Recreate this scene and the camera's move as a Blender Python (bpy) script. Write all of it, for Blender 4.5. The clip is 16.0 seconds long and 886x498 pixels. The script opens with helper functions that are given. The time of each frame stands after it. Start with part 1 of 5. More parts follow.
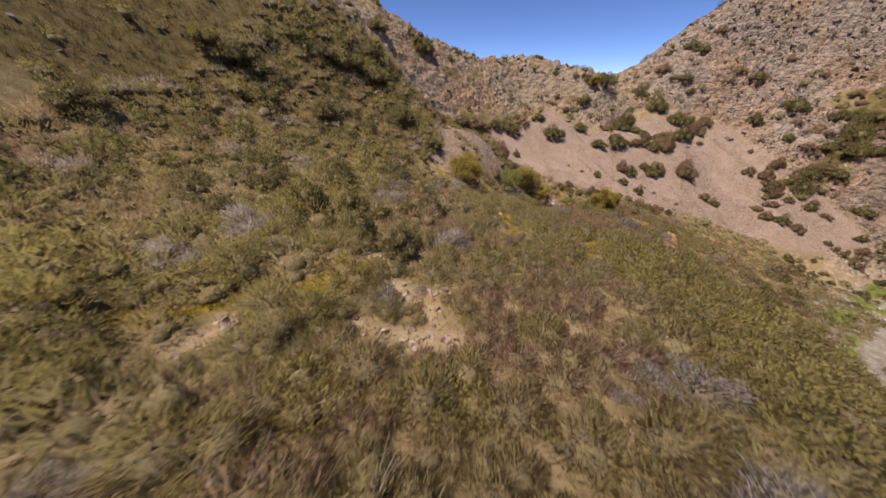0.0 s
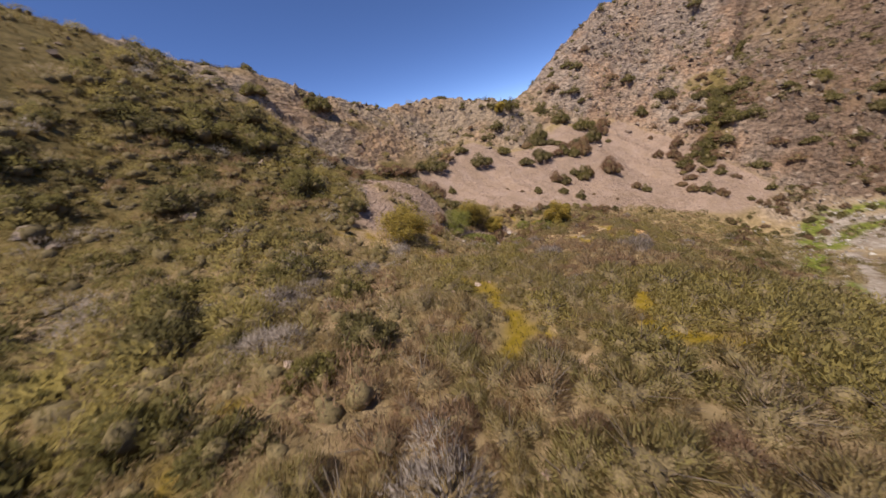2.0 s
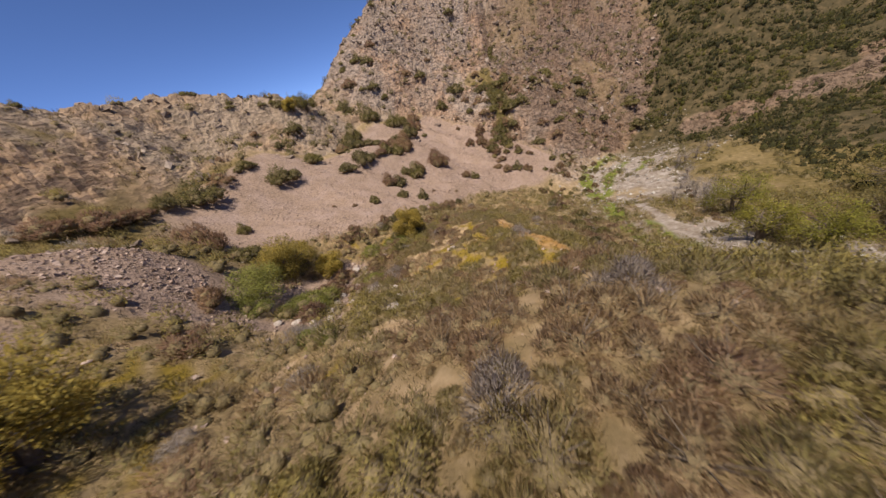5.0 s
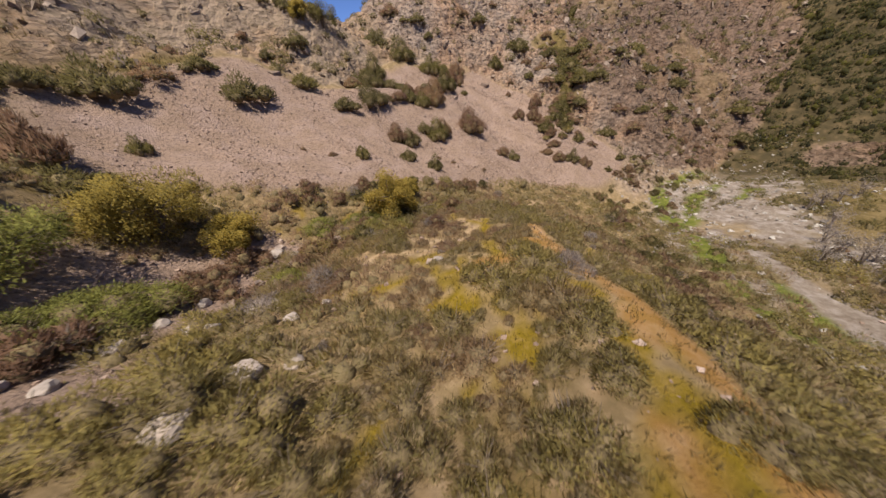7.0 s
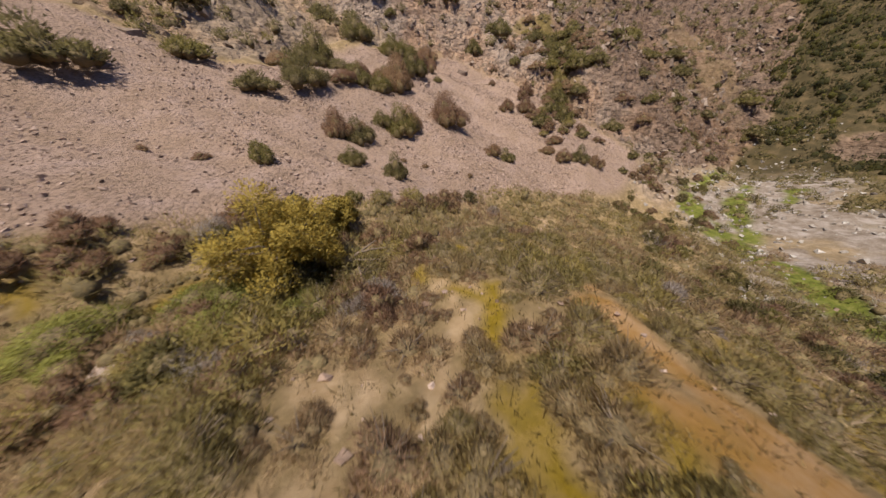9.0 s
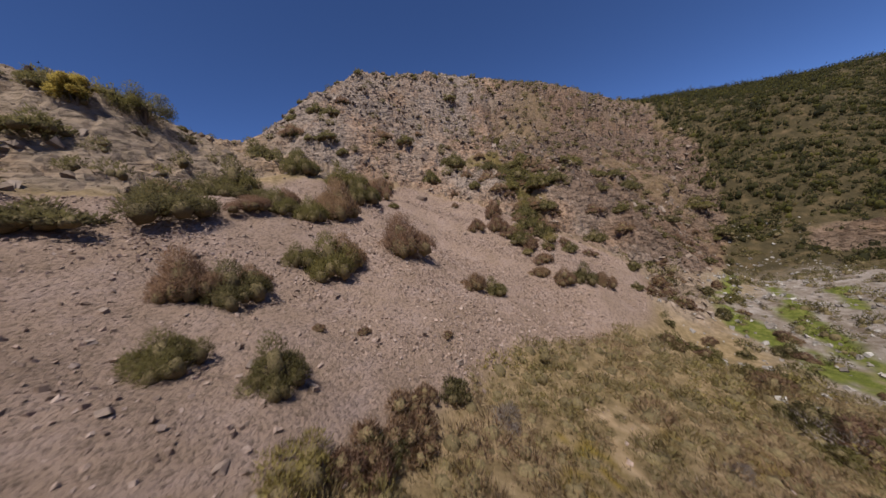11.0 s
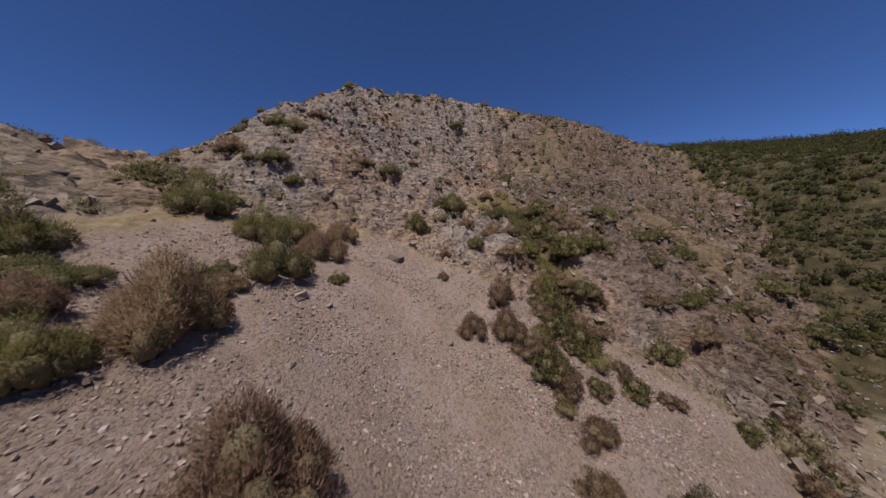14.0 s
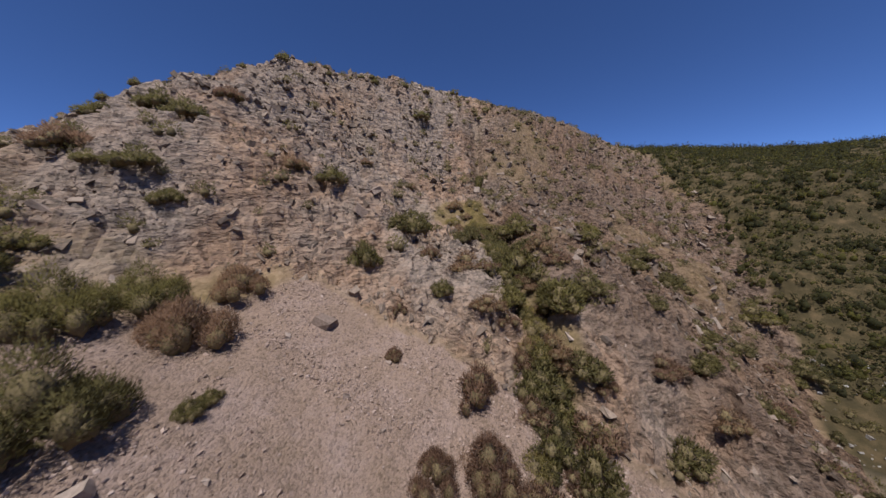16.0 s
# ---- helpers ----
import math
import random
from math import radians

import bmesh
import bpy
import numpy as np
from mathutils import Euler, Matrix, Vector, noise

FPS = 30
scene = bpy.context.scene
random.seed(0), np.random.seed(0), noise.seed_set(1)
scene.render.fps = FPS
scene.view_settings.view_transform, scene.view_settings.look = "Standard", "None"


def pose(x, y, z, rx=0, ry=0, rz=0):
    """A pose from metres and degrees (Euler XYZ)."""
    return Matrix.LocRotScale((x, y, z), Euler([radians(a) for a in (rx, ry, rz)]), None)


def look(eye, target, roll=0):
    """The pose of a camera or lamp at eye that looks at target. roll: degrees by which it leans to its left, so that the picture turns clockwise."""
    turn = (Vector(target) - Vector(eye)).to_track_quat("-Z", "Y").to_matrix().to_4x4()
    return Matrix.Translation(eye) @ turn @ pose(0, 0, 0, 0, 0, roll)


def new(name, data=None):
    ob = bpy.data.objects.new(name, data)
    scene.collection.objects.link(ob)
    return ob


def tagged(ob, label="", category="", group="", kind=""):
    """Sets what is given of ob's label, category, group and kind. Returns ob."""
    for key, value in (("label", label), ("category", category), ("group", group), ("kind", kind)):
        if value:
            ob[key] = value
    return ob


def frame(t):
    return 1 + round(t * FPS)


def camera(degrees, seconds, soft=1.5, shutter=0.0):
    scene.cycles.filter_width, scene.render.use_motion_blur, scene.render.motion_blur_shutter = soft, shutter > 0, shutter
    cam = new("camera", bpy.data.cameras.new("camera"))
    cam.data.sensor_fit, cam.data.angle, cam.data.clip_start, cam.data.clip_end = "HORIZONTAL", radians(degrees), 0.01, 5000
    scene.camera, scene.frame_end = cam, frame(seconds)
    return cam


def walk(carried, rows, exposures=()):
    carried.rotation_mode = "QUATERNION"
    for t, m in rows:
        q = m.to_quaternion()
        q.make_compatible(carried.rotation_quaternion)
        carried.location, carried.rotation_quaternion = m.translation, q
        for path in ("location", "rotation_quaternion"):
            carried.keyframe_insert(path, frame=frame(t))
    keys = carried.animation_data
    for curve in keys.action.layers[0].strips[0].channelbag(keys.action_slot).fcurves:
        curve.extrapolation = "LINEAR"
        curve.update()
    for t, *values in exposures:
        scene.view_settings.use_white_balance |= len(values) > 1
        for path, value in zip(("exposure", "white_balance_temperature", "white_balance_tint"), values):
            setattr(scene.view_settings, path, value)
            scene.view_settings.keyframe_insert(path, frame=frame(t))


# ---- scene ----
cam = camera(117.1, 16.0, soft=1.45, shutter=0.26)
PATH = [
    (0, (1.217, -0.186, 39.593), (1.123, 1.52, 38.553), -0.3),
    (0.5, (1.792, 2.341, 38.887), (1.662, 4.145, 38.033), -0.8),
    (1, (1.814, 4.854, 38.523), (1.731, 6.69, 37.735), -2.8),
    (1.5, (1.758, 7.388, 38.304), (1.806, 9.227, 37.52), -7.1),
    (2, (1.612, 9.8, 38.117), (1.89, 11.611, 37.314), -12.0),
    (2.5, (1.718, 12.266, 37.965), (2.262, 13.989, 37.107), -17.1),
    (3, (2.26, 14.68, 37.707), (3.044, 16.267, 36.775), -20.0),
    (3.5, (3.144, 16.93, 37.322), (4.121, 18.4, 36.382), -20.0),
    (4, (4.521, 19.038, 36.912), (5.638, 20.413, 35.984), -19.4),
    (4.2, (5.198, 19.834, 36.694), (6.348, 21.176, 35.758), -19.1),
    (6.3, (16.131, 28.61, 30.407), (17.213, 29.919, 29.351), -9.0),
    (6.5, (17.146, 29.29, 30.008), (18.206, 30.609, 28.942), -7.5),
    (7, (19.705, 31.092, 28.939), (20.717, 32.441, 27.864), -4.8),
    (7.5, (22.149, 33.223, 27.935), (23.14, 34.584, 26.854), -3.3),
    (8, (24.509, 35.693, 26.931), (25.516, 37.04, 25.849), -3.0),
    (8.5, (26.705, 38.198, 25.932), (27.754, 39.519, 24.858), -3.3),
    (9, (28.924, 40.805, 25.07), (30.048, 42.084, 24.021), -5.1),
    (9.5, (31.205, 43.414, 24.229), (32.465, 44.687, 23.338), -6.3),
    (10, (33.839, 45.976, 23.679), (35.242, 47.255, 23.05), -7.0),
    (10.2, (34.951, 46.841, 23.511), (36.388, 48.123, 22.97), -7.4),
    (12.3, (45.707, 54.043, 25.339), (47.271, 55.285, 25.232), -7.4),
    (12.5, (46.77, 54.603, 25.701), (48.334, 55.846, 25.605), -7.1),
    (13, (49.399, 55.972, 26.766), (50.957, 57.223, 26.679), -5.8),
    (13.5, (52.011, 57.343, 27.765), (53.555, 58.611, 27.682), -4.0),
    (14, (54.462, 58.613, 28.944), (56.005, 59.88, 28.833), -3.1),
    (14.5, (56.816, 59.9, 30.34), (58.369, 61.151, 30.184), -2.6),
    (15, (59.126, 61.244, 31.695), (60.708, 62.452, 31.506), -2.6),
    (15.5, (61.258, 62.515, 32.975), (62.885, 63.663, 32.783), -2.4),
    (16, (63.522, 63.882, 34.423), (65.194, 64.959, 34.209), -2.3),
]
walk(cam, [(t, look(eye, target, roll)) for t, eye, target, roll in PATH], [(0, 0.6, 6500, 10), (9.5, 0.6, 6500, 10), (12.0, -0.04, 5720, 9), (15.3, 0.04, 5720, 9), (16, 0.2, 5720, 9)])

# ---- light ----
SUN_TURN, SUN_HEIGHT = radians(-115.0), radians(71.0)      # turn from +y towards +x
world = bpy.data.worlds.new("daylight")
scene.world = world
world.use_nodes = True
sky = world.node_tree.nodes.new("ShaderNodeTexSky")
sky.sky_type, sky.sun_disc = "NISHITA", False
sky.sun_elevation, sky.sun_rotation = SUN_HEIGHT, SUN_TURN
sky.altitude, sky.air_density, sky.dust_density, sky.ozone_density = 4600, 0.70, 0.0, 2.7
back = world.node_tree.nodes["Background"]
back.inputs["Strength"].default_value = 0.102
deep = world.node_tree.nodes.new("ShaderNodeHueSaturation")
deep.inputs["Saturation"].default_value = 1.08
world.node_tree.links.new(sky.outputs["Color"], deep.inputs["Color"])
balance = world.node_tree.nodes.new("ShaderNodeMix")
balance.data_type, balance.blend_type = "RGBA", "MULTIPLY"
balance.inputs[0].default_value, balance.inputs[7].default_value = 1.0, (1.0, 0.95, 1.1, 1)
world.node_tree.links.new(deep.outputs["Color"], balance.inputs[6])
world.node_tree.links.new(balance.outputs[2], back.inputs["Color"])
sun = new("sun", bpy.data.lights.new("sun", "SUN"))
sun.data.energy, sun.data.angle, sun.data.color = 4.1, radians(0.53), (1.0, 0.90, 0.76)
toward = Vector((math.sin(SUN_TURN) * math.cos(SUN_HEIGHT), math.cos(SUN_TURN) * math.cos(SUN_HEIGHT), math.sin(SUN_HEIGHT)))
sun.matrix_world = look(tuple(toward * 200), (0, 0, 0))

# ---- materials ----
def material(name, roughness=0.9):
    m = bpy.data.materials.new(name)
    m.use_nodes = True
    n = m.node_tree.nodes
    b = n["Principled BSDF"]
    b.inputs["Roughness"].default_value = roughness
    b.inputs["Specular IOR Level"].default_value = 0.2
    return m, n, m.node_tree.links, b


def ramp_node(n, stops):
    r = n.new("ShaderNodeValToRGB")
    e = r.color_ramp.elements
    while len(e) < len(stops):
        e.new(0.5)
    for k, (p, c) in zip(e, stops):
        k.position, k.color = p, (*c, 1) if len(c) == 3 else c
    return r


def noise_node(n, l, coords, scale, detail=6, rough=0.6):
    t = n.new("ShaderNodeTexNoise")
    t.inputs["Scale"].default_value, t.inputs["Detail"].default_value, t.inputs["Roughness"].default_value = scale, detail, rough
    l.new(coords, t.inputs["Vector"])
    return t


def mix_node(n, l, fac, a, b, how="MIX"):
    x = n.new("ShaderNodeMix")
    x.data_type, x.blend_type = "RGBA", how
    for value, socket in ((fac, 0), (a, 6), (b, 7)):
        if hasattr(value, "is_linked"):
            l.new(value, x.inputs[socket])
        else:
            x.inputs[socket].default_value = value if socket == 0 else (*value, 1)
    return x.outputs[2]


def math_node(n, l, how, a, b=0.0, clamp=False):
    x = n.new("ShaderNodeMath")
    x.operation, x.use_clamp = how, clamp
    for value, socket in ((a, 0), (b, 1)):
        if hasattr(value, "is_linked"):
            l.new(value, x.inputs[socket])
        else:
            x.inputs[socket].default_value = value
    return x.outputs[0]


def ground_material():
    m, n, l, b = material("hillside_ground", 0.95)
    geo = n.new("ShaderNodeNewGeometry").outputs["Position"]

    def mask(name):
        a = n.new("ShaderNodeAttribute")
        a.attribute_name = name
        return a.outputs["Fac"]

    def tone(scale, stops, detail=8, rough=0.65):
        t = noise_node(n, l, geo, scale, detail, rough)
        r = ramp_node(n, stops)
        l.new(t.outputs["Fac"], r.inputs["Fac"])
        return r.outputs["Color"]

    soil = tone(1.3, [(0.3, (0.170, 0.122, 0.060)), (0.5, (0.265, 0.190, 0.098)), (0.7, (0.42, 0.305, 0.18))])
    sand = tone(1.4, [(0.3, (0.30, 0.20, 0.105)), (0.5, (0.42, 0.295, 0.17)), (0.7, (0.53, 0.39, 0.25))])
    moss = tone(2.2, [(0.3, (0.170, 0.118, 0.010)), (0.5, (0.245, 0.168, 0.013)), (0.7, (0.330, 0.225, 0.060))])
    ochre = tone(0.9, [(0.3, (0.28, 0.155, 0.028)), (0.48, (0.36, 0.20, 0.065)), (0.7, (0.46, 0.295, 0.16))])
    turf = tone(1.1, [(0.33, (0.070, 0.053, 0.018)), (0.45, (0.125, 0.092, 0.033)), (0.56, (0.185, 0.134, 0.052)), (0.72, (0.29, 0.22, 0.125))], 10, 0.75)
    brush = tone(0.5, [(0.3, (0.050, 0.040, 0.020)), (0.5, (0.078, 0.060, 0.029)), (0.74, (0.170, 0.118, 0.062))])
    scree = tone(0.35, [(0.3, (0.225, 0.160, 0.112)), (0.5, (0.275, 0.198, 0.152)), (0.7, (0.315, 0.235, 0.200))], 12, 0.72)
    rock = tone(0.6, [(0.28, (0.14, 0.115, 0.095)), (0.45, (0.21, 0.17, 0.14)), (0.6, (0.28, 0.225, 0.185)), (0.78, (0.40, 0.325, 0.27))], 12, 0.78)
    grit = n.new("ShaderNodeTexVoronoi")
    grit.inputs["Scale"].default_value, grit.inputs["Detail"].default_value = 6.5, 2.0
    l.new(geo, grit.inputs["Vector"])
    cell = n.new("ShaderNodeSeparateColor")
    l.new(grit.outputs["Color"], cell.inputs["Color"])
    chip = ramp_node(n, [(0.1, (0.55, 0.53, 0.53)), (0.55, (1.0, 0.99, 0.98)), (0.95, (1.42, 1.40, 1.40))])
    l.new(cell.outputs[0], chip.inputs["Fac"])
    scree = mix_node(n, l, 0.75, scree, chip.outputs["Color"], "MULTIPLY")
    turned = n.new("ShaderNodeMapping")
    turned.inputs["Rotation"].default_value, turned.inputs["Scale"].default_value = (0.5, -0.5, 0.4), (0.8, 1.0, 1.9)
    l.new(geo, turned.inputs["Vector"])
    facet = n.new("ShaderNodeTexVoronoi")
    facet.inputs["Scale"].default_value, facet.inputs["Detail"].default_value = 1.5, 2.5
    l.new(turned.outputs["Vector"], facet.inputs["Vector"])
    side = n.new("ShaderNodeSeparateColor")
    l.new(facet.outputs["Color"], side.inputs["Color"])
    flake = ramp_node(n, [(0.05, (0.50, 0.48, 0.47)), (0.5, (1.0, 0.98, 0.97)), (0.95, (1.6, 1.53, 1.48))])
    l.new(side.outputs[0], flake.inputs["Fac"])
    rust = tone(0.5, [(0.3, (0.129, 0.086, 0.060)), (0.5, (0.249, 0.172, 0.120)), (0.72, (0.361, 0.267, 0.198))], 12, 0.75)
    bed = n.new("ShaderNodeValToRGB")
    bed.color_ramp.elements[0].position, bed.color_ramp.elements[1].position = 0.46, 0.60
    l.new(noise_node(n, l, geo, 0.06, 5, 0.6).outputs["Fac"], bed.inputs["Fac"])
    rock = mix_node(n, l, bed.outputs["Color"], rock, rust)
    iron = tone(0.5, [(0.3, (0.056, 0.036, 0.024)), (0.5, (0.110, 0.072, 0.050)), (0.72, (0.185, 0.125, 0.090))], 12, 0.75)
    rock = mix_node(n, l, mask("iron"), rock, iron)
    rock = mix_node(n, l, 0.95, rock, flake.outputs["Color"], "MULTIPLY")
    wash = tone(0.8, [(0.32, (0.15, 0.112, 0.082)), (0.47, (0.25, 0.202, 0.162)), (0.62, (0.37, 0.32, 0.285))], 10, 0.7)
    algae = tone(1.5, [(0.33, (0.070, 0.080, 0.015)), (0.5, (0.135, 0.150, 0.026)), (0.67, (0.22, 0.215, 0.060))])
    col = mix_node(n, l, mask("bare"), soil, sand)
    col = mix_node(n, l, mask("moss"), col, moss)
    col = mix_node(n, l, mask("lane"), col, ochre)
    col = mix_node(n, l, mask("turf"), col, turf)
    col = mix_node(n, l, mask("far"), col, brush)
    col = mix_node(n, l, mask("scree"), col, scree)
    col = mix_node(n, l, mask("rock"), col, rock)
    col = mix_node(n, l, mask("wash"), col, wash)
    col = mix_node(n, l, mask("algae"), col, algae)
    l.new(col, b.inputs["Base Color"])
    fine = noise_node(n, l, geo, 3.5, 12, 0.8)
    bump = n.new("ShaderNodeBump")
    bump.inputs["Strength"].default_value, bump.inputs["Distance"].default_value = 0.8, 0.25
    l.new(fine.outputs["Fac"], bump.inputs["Height"])
    crack = n.new("ShaderNodeTexVoronoi")
    crack.feature, crack.distance = "F1", "CHEBYCHEV"
    crack.inputs["Scale"].default_value, crack.inputs["Detail"].default_value = 0.55, 4.0
    l.new(turned.outputs["Vector"], crack.inputs["Vector"])
    split = n.new("ShaderNodeTexVoronoi")
    split.feature = "DISTANCE_TO_EDGE"
    split.inputs["Scale"].default_value, split.inputs["Detail"].default_value = 1.7, 2.0
    bent = n.new("ShaderNodeVectorMath")
    bent.operation = "ADD"
    l.new(turned.outputs["Vector"], bent.inputs[0])
    l.new(noise_node(n, l, geo, 1.3, 4, 0.6).outputs["Color"], bent.inputs[1])
    l.new(bent.outputs[0], split.inputs["Vector"])
    joint = n.new("ShaderNodeBump")
    joint.inputs["Distance"].default_value = 0.35
    l.new(math_node(n, l, "MULTIPLY", mask("rock"), 0.9), joint.inputs["Strength"])
    l.new(math_node(n, l, "MINIMUM", split.outputs["Distance"], 0.12), joint.inputs["Height"])
    ledge = n.new("ShaderNodeBump")
    ledge.inputs["Distance"].default_value = 0.7
    l.new(math_node(n, l, "MULTIPLY", mask("rock"), 0.75), ledge.inputs["Strength"])
    l.new(crack.outputs["Distance"], ledge.inputs["Height"])
    pebbles = n.new("ShaderNodeBump")
    pebbles.inputs["Distance"].default_value = 0.14
    l.new(math_node(n, l, "MULTIPLY", mask("scree"), 0.55), pebbles.inputs["Strength"])
    l.new(math_node(n, l, "SUBTRACT", 1.0, grit.outputs["Distance"]), pebbles.inputs["Height"])
    l.new(bump.outputs["Normal"], pebbles.inputs["Normal"])
    l.new(pebbles.outputs["Normal"], joint.inputs["Normal"])
    l.new(joint.outputs["Normal"], ledge.inputs["Normal"])
    l.new(ledge.outputs["Normal"], b.inputs["Normal"])
    return m


GROUND = ground_material()

# ---- lie of the land: feature lines of the hillsides (x, y, height) ----
LINES = {
    "ridge_crest": [(-6, -30, 41), (-3, -10, 37.5), (0, 6, 32.8), (6, 20, 29.6), (13, 27, 27.7), (21, 34.5, 20.7), (29, 39.5, 19.8), (37, 46, 17.5), (43, 50.5, 15.6), (50, 54, 12.8)],
    "ridge_right": [(5, -12, 36.5), (9, 0, 32.8), (13, 15, 29.1), (20, 25, 27.1)],
    "ridge_end": [(43, 46.5, 15.4), (47, 45, 14.2)],
    "ridge_edge": [(21, 25.2, 25.2), (24, 26.8, 22.6), (27.1, 28.6, 21.7), (29.8, 31, 21), (31.2, 33, 20.5), (32.4, 34.7, 19.9), (33.9, 37.1, 19.5), (36.5, 40, 18.4), (39, 43, 17.2)],
    "below_edge": [(24, 23.5, 23.1), (28, 25.8, 19.9), (31.8, 28.6, 18.8), (34.2, 31.6, 17.9), (36, 35, 17.1), (39.5, 38.6, 16.1)],
    "ridge_left": [(-4, 14, 32.8), (4, 28, 28.1), (12, 37, 23.3), (20, 42, 19.7), (28, 46, 19), (35, 51, 17.1)],
    "gully": [(-1, 39, 29.3), (4, 41, 27.4), (12, 45.5, 21.3), (18, 50, 18.7), (25, 52, 18.1), (31, 55, 17.9), (38, 57, 17.3), (46, 57.5, 14.7), (55, 57, 12.9), (64, 55, 11.4)],
    "gully_bowl": [(11.2, 48.6, 21.5), (13.7, 51.8, 21), (17.5, 54, 19.9)],
    "hill_foot": [(-14, 10, 34.8), (-10, 24, 32.9), (-4, 38, 31.4), (0, 47, 31.6), (6, 53, 30.4), (13, 60, 24), (20, 62, 23.1)],
    "hill_mid": [(-24, 15, 37.9), (-23, 28, 39.8), (-15, 40, 38.6), (-8, 50, 36.2), (-5, 60, 34.2), (2, 68, 33), (12, 74, 29.8)],
    "hill_top": [(-70, -10, 80), (-48, 30, 68), (-36, 54, 60.5), (-22, 64, 53.8), (-17, 70, 53.5), (-9, 76, 49.5), (-1, 84, 47), (6, 92, 45), (14, 97, 44.5)],
    "knoll": [(14, 97, 42), (20, 102, 46.8), (30, 100, 44.5), (40, 95, 40.4), (48, 101, 40), (56, 103, 37.2), (61, 104, 37.4)],
    "knoll_face": [(18, 92, 36), (28, 92, 35.1), (38, 89, 32.4), (48, 90, 29.4)],
    "scree_head": [(22, 80, 32), (26, 86, 34.3), (37, 82, 28.5), (47, 79, 27.2), (56, 84, 25.7), (63, 86, 28.2), (70, 88, 27.1), (77, 86, 27.4), (84, 88, 29.2)],
    "scree_mid": [(25, 70, 24.1), (33, 65, 22.2), (41, 66, 20.3), (50, 70, 20.4), (57, 70, 20.8), (66, 72, 18.2), (75, 73, 20.6), (80, 70, 20.3)],
    "scree_foot": [(24, 58, 21.1), (31, 58, 19.3), (37, 58.5, 18.3), (46, 59.5, 16.3), (55, 61, 15.7), (64, 60, 13.6), (72, 57, 13.4), (84, 56, 13.1), (92, 55, 13.3)],
    "buttress_foot": [(81, 66, 18.7), (86, 60, 15.4), (92, 54, 13.1), (97, 51, 13.3), (108, 46, 9.1), (120, 43.5, 8.5), (130, 44, 15.8)],
    "buttress_mid": [(90, 68, 24.9), (100, 56, 18.8), (107, 62, 25.3), (122, 52, 17.9), (133, 49, 23.3)],
    "buttress_top": [(100, 78, 31.8), (107, 82, 32.6), (114, 80, 37.5), (128, 72, 32.7), (140, 66, 33), (152, 70, 39.1)],
    "cliff_foot": [(61, 98, 35.1), (72, 95, 32), (83, 92.5, 32.7), (91, 93, 38.5), (98, 88, 30.7)],
    "cliff_mid": [(72, 103, 43.9), (77, 101, 43.2), (90, 100, 40), (109, 98, 40.4)],
    "cliff_high": [(86, 109, 49.6), (100, 109, 52.8), (115, 103, 49.9), (133, 96, 52.9)],
    "cliff_brow": [(64, 107, 40.3), (69, 113, 47.6), (78, 120, 56.6), (86, 121, 61.4), (95, 120, 66.7), (105, 118, 68.2), (120, 113, 69.6), (135, 105, 69), (142, 96, 65.5), (156, 86, 63.9), (173, 76.5, 64.8)],
    "behind": [(0, 130, 25), (30, 140, 22), (60, 150, 22), (90, 160, 40), (130, 150, 45), (-60, 90, 30)],
    "river": [(5, -40, 27), (20, -12, 21.5), (34, 6, 17), (43, 15, 14.2), (51, 22.5, 11.2), (62, 29.5, 9.7), (75, 36, 6.7), (90, 40, 6.6), (106, 38, 4.7), (116, 40, 4.7), (128, 40, 11.8), (150, 45, 22.9)],
    "bank_right": [(50, 5, 14.2), (62, 18, 11), (76, 24, 8.9), (85, 27, 8), (100, 31, 6.3), (112, 33, 5.5)],
    "bank_left": [(28, 17, 22.8), (37, 25, 15.5), (45, 30, 12), (54, 37, 9.5), (62, 43, 9.2), (72, 46, 6.7), (84, 49, 8.4)],
    "far_foot": [(70, 5, 10.6), (90, 12, 9.5), (112, 12, 10.8), (125, 22, 10.7), (135, 32, 16.1), (141, 37, 21.3)],
    "far_slope": [(100, -20, 14), (115, -2, 12.5), (140, 0, 18.6), (163, 0, 26.9), (165, 21, 41.6), (175, 50, 40.2)],
    "far_top": [(180, -60, 50), (227, -12, 56), (231, 7, 56), (235, 22, 59.5), (242, 40, 64), (204, 63, 61), (173, 76.5, 63.3)],
    "rim": [(-300, -200, 110), (-300, 100, 80), (-200, 300, 30), (60, 360, 0), (300, 300, 10), (420, 50, 35), (330, -250, 40), (0, -300, 60)],
}


def samples(step=5.0):
    out = []
    for line in LINES.values():
        for a, b in zip(line, line[1:]):
            a, b = np.array(a, float), np.array(b, float)
            far = np.linalg.norm((b - a)[:2])
            k = max(1, int(round(far / (step if far < 60 else 40))))
            out += [a + (b - a) * i / k for i in range(k)]
        out.append(np.array(line[-1], float))
    out = np.array(out)
    keep = []
    for i, p in enumerate(out):
        if all(np.hypot(*(p - out[j])[:2]) > 1.5 for j in keep):
            keep.append(i)
    return out[keep]


SPOTS = samples()


def soft_r(d2):
    return np.sqrt(d2 + 4.0)


def solve_land():
    xy, z = SPOTS[:, :2], SPOTS[:, 2]
    k = soft_r(((xy[:, None] - xy[None]) ** 2).sum(-1)) + np.eye(len(xy)) * -0.15
    p = np.c_[np.ones(len(xy)), xy]
    a = np.block([[k, p], [p.T, np.zeros((3, 3))]])
    return np.linalg.solve(a, np.r_[z, 0, 0, 0])


WEIGHTS = solve_land()


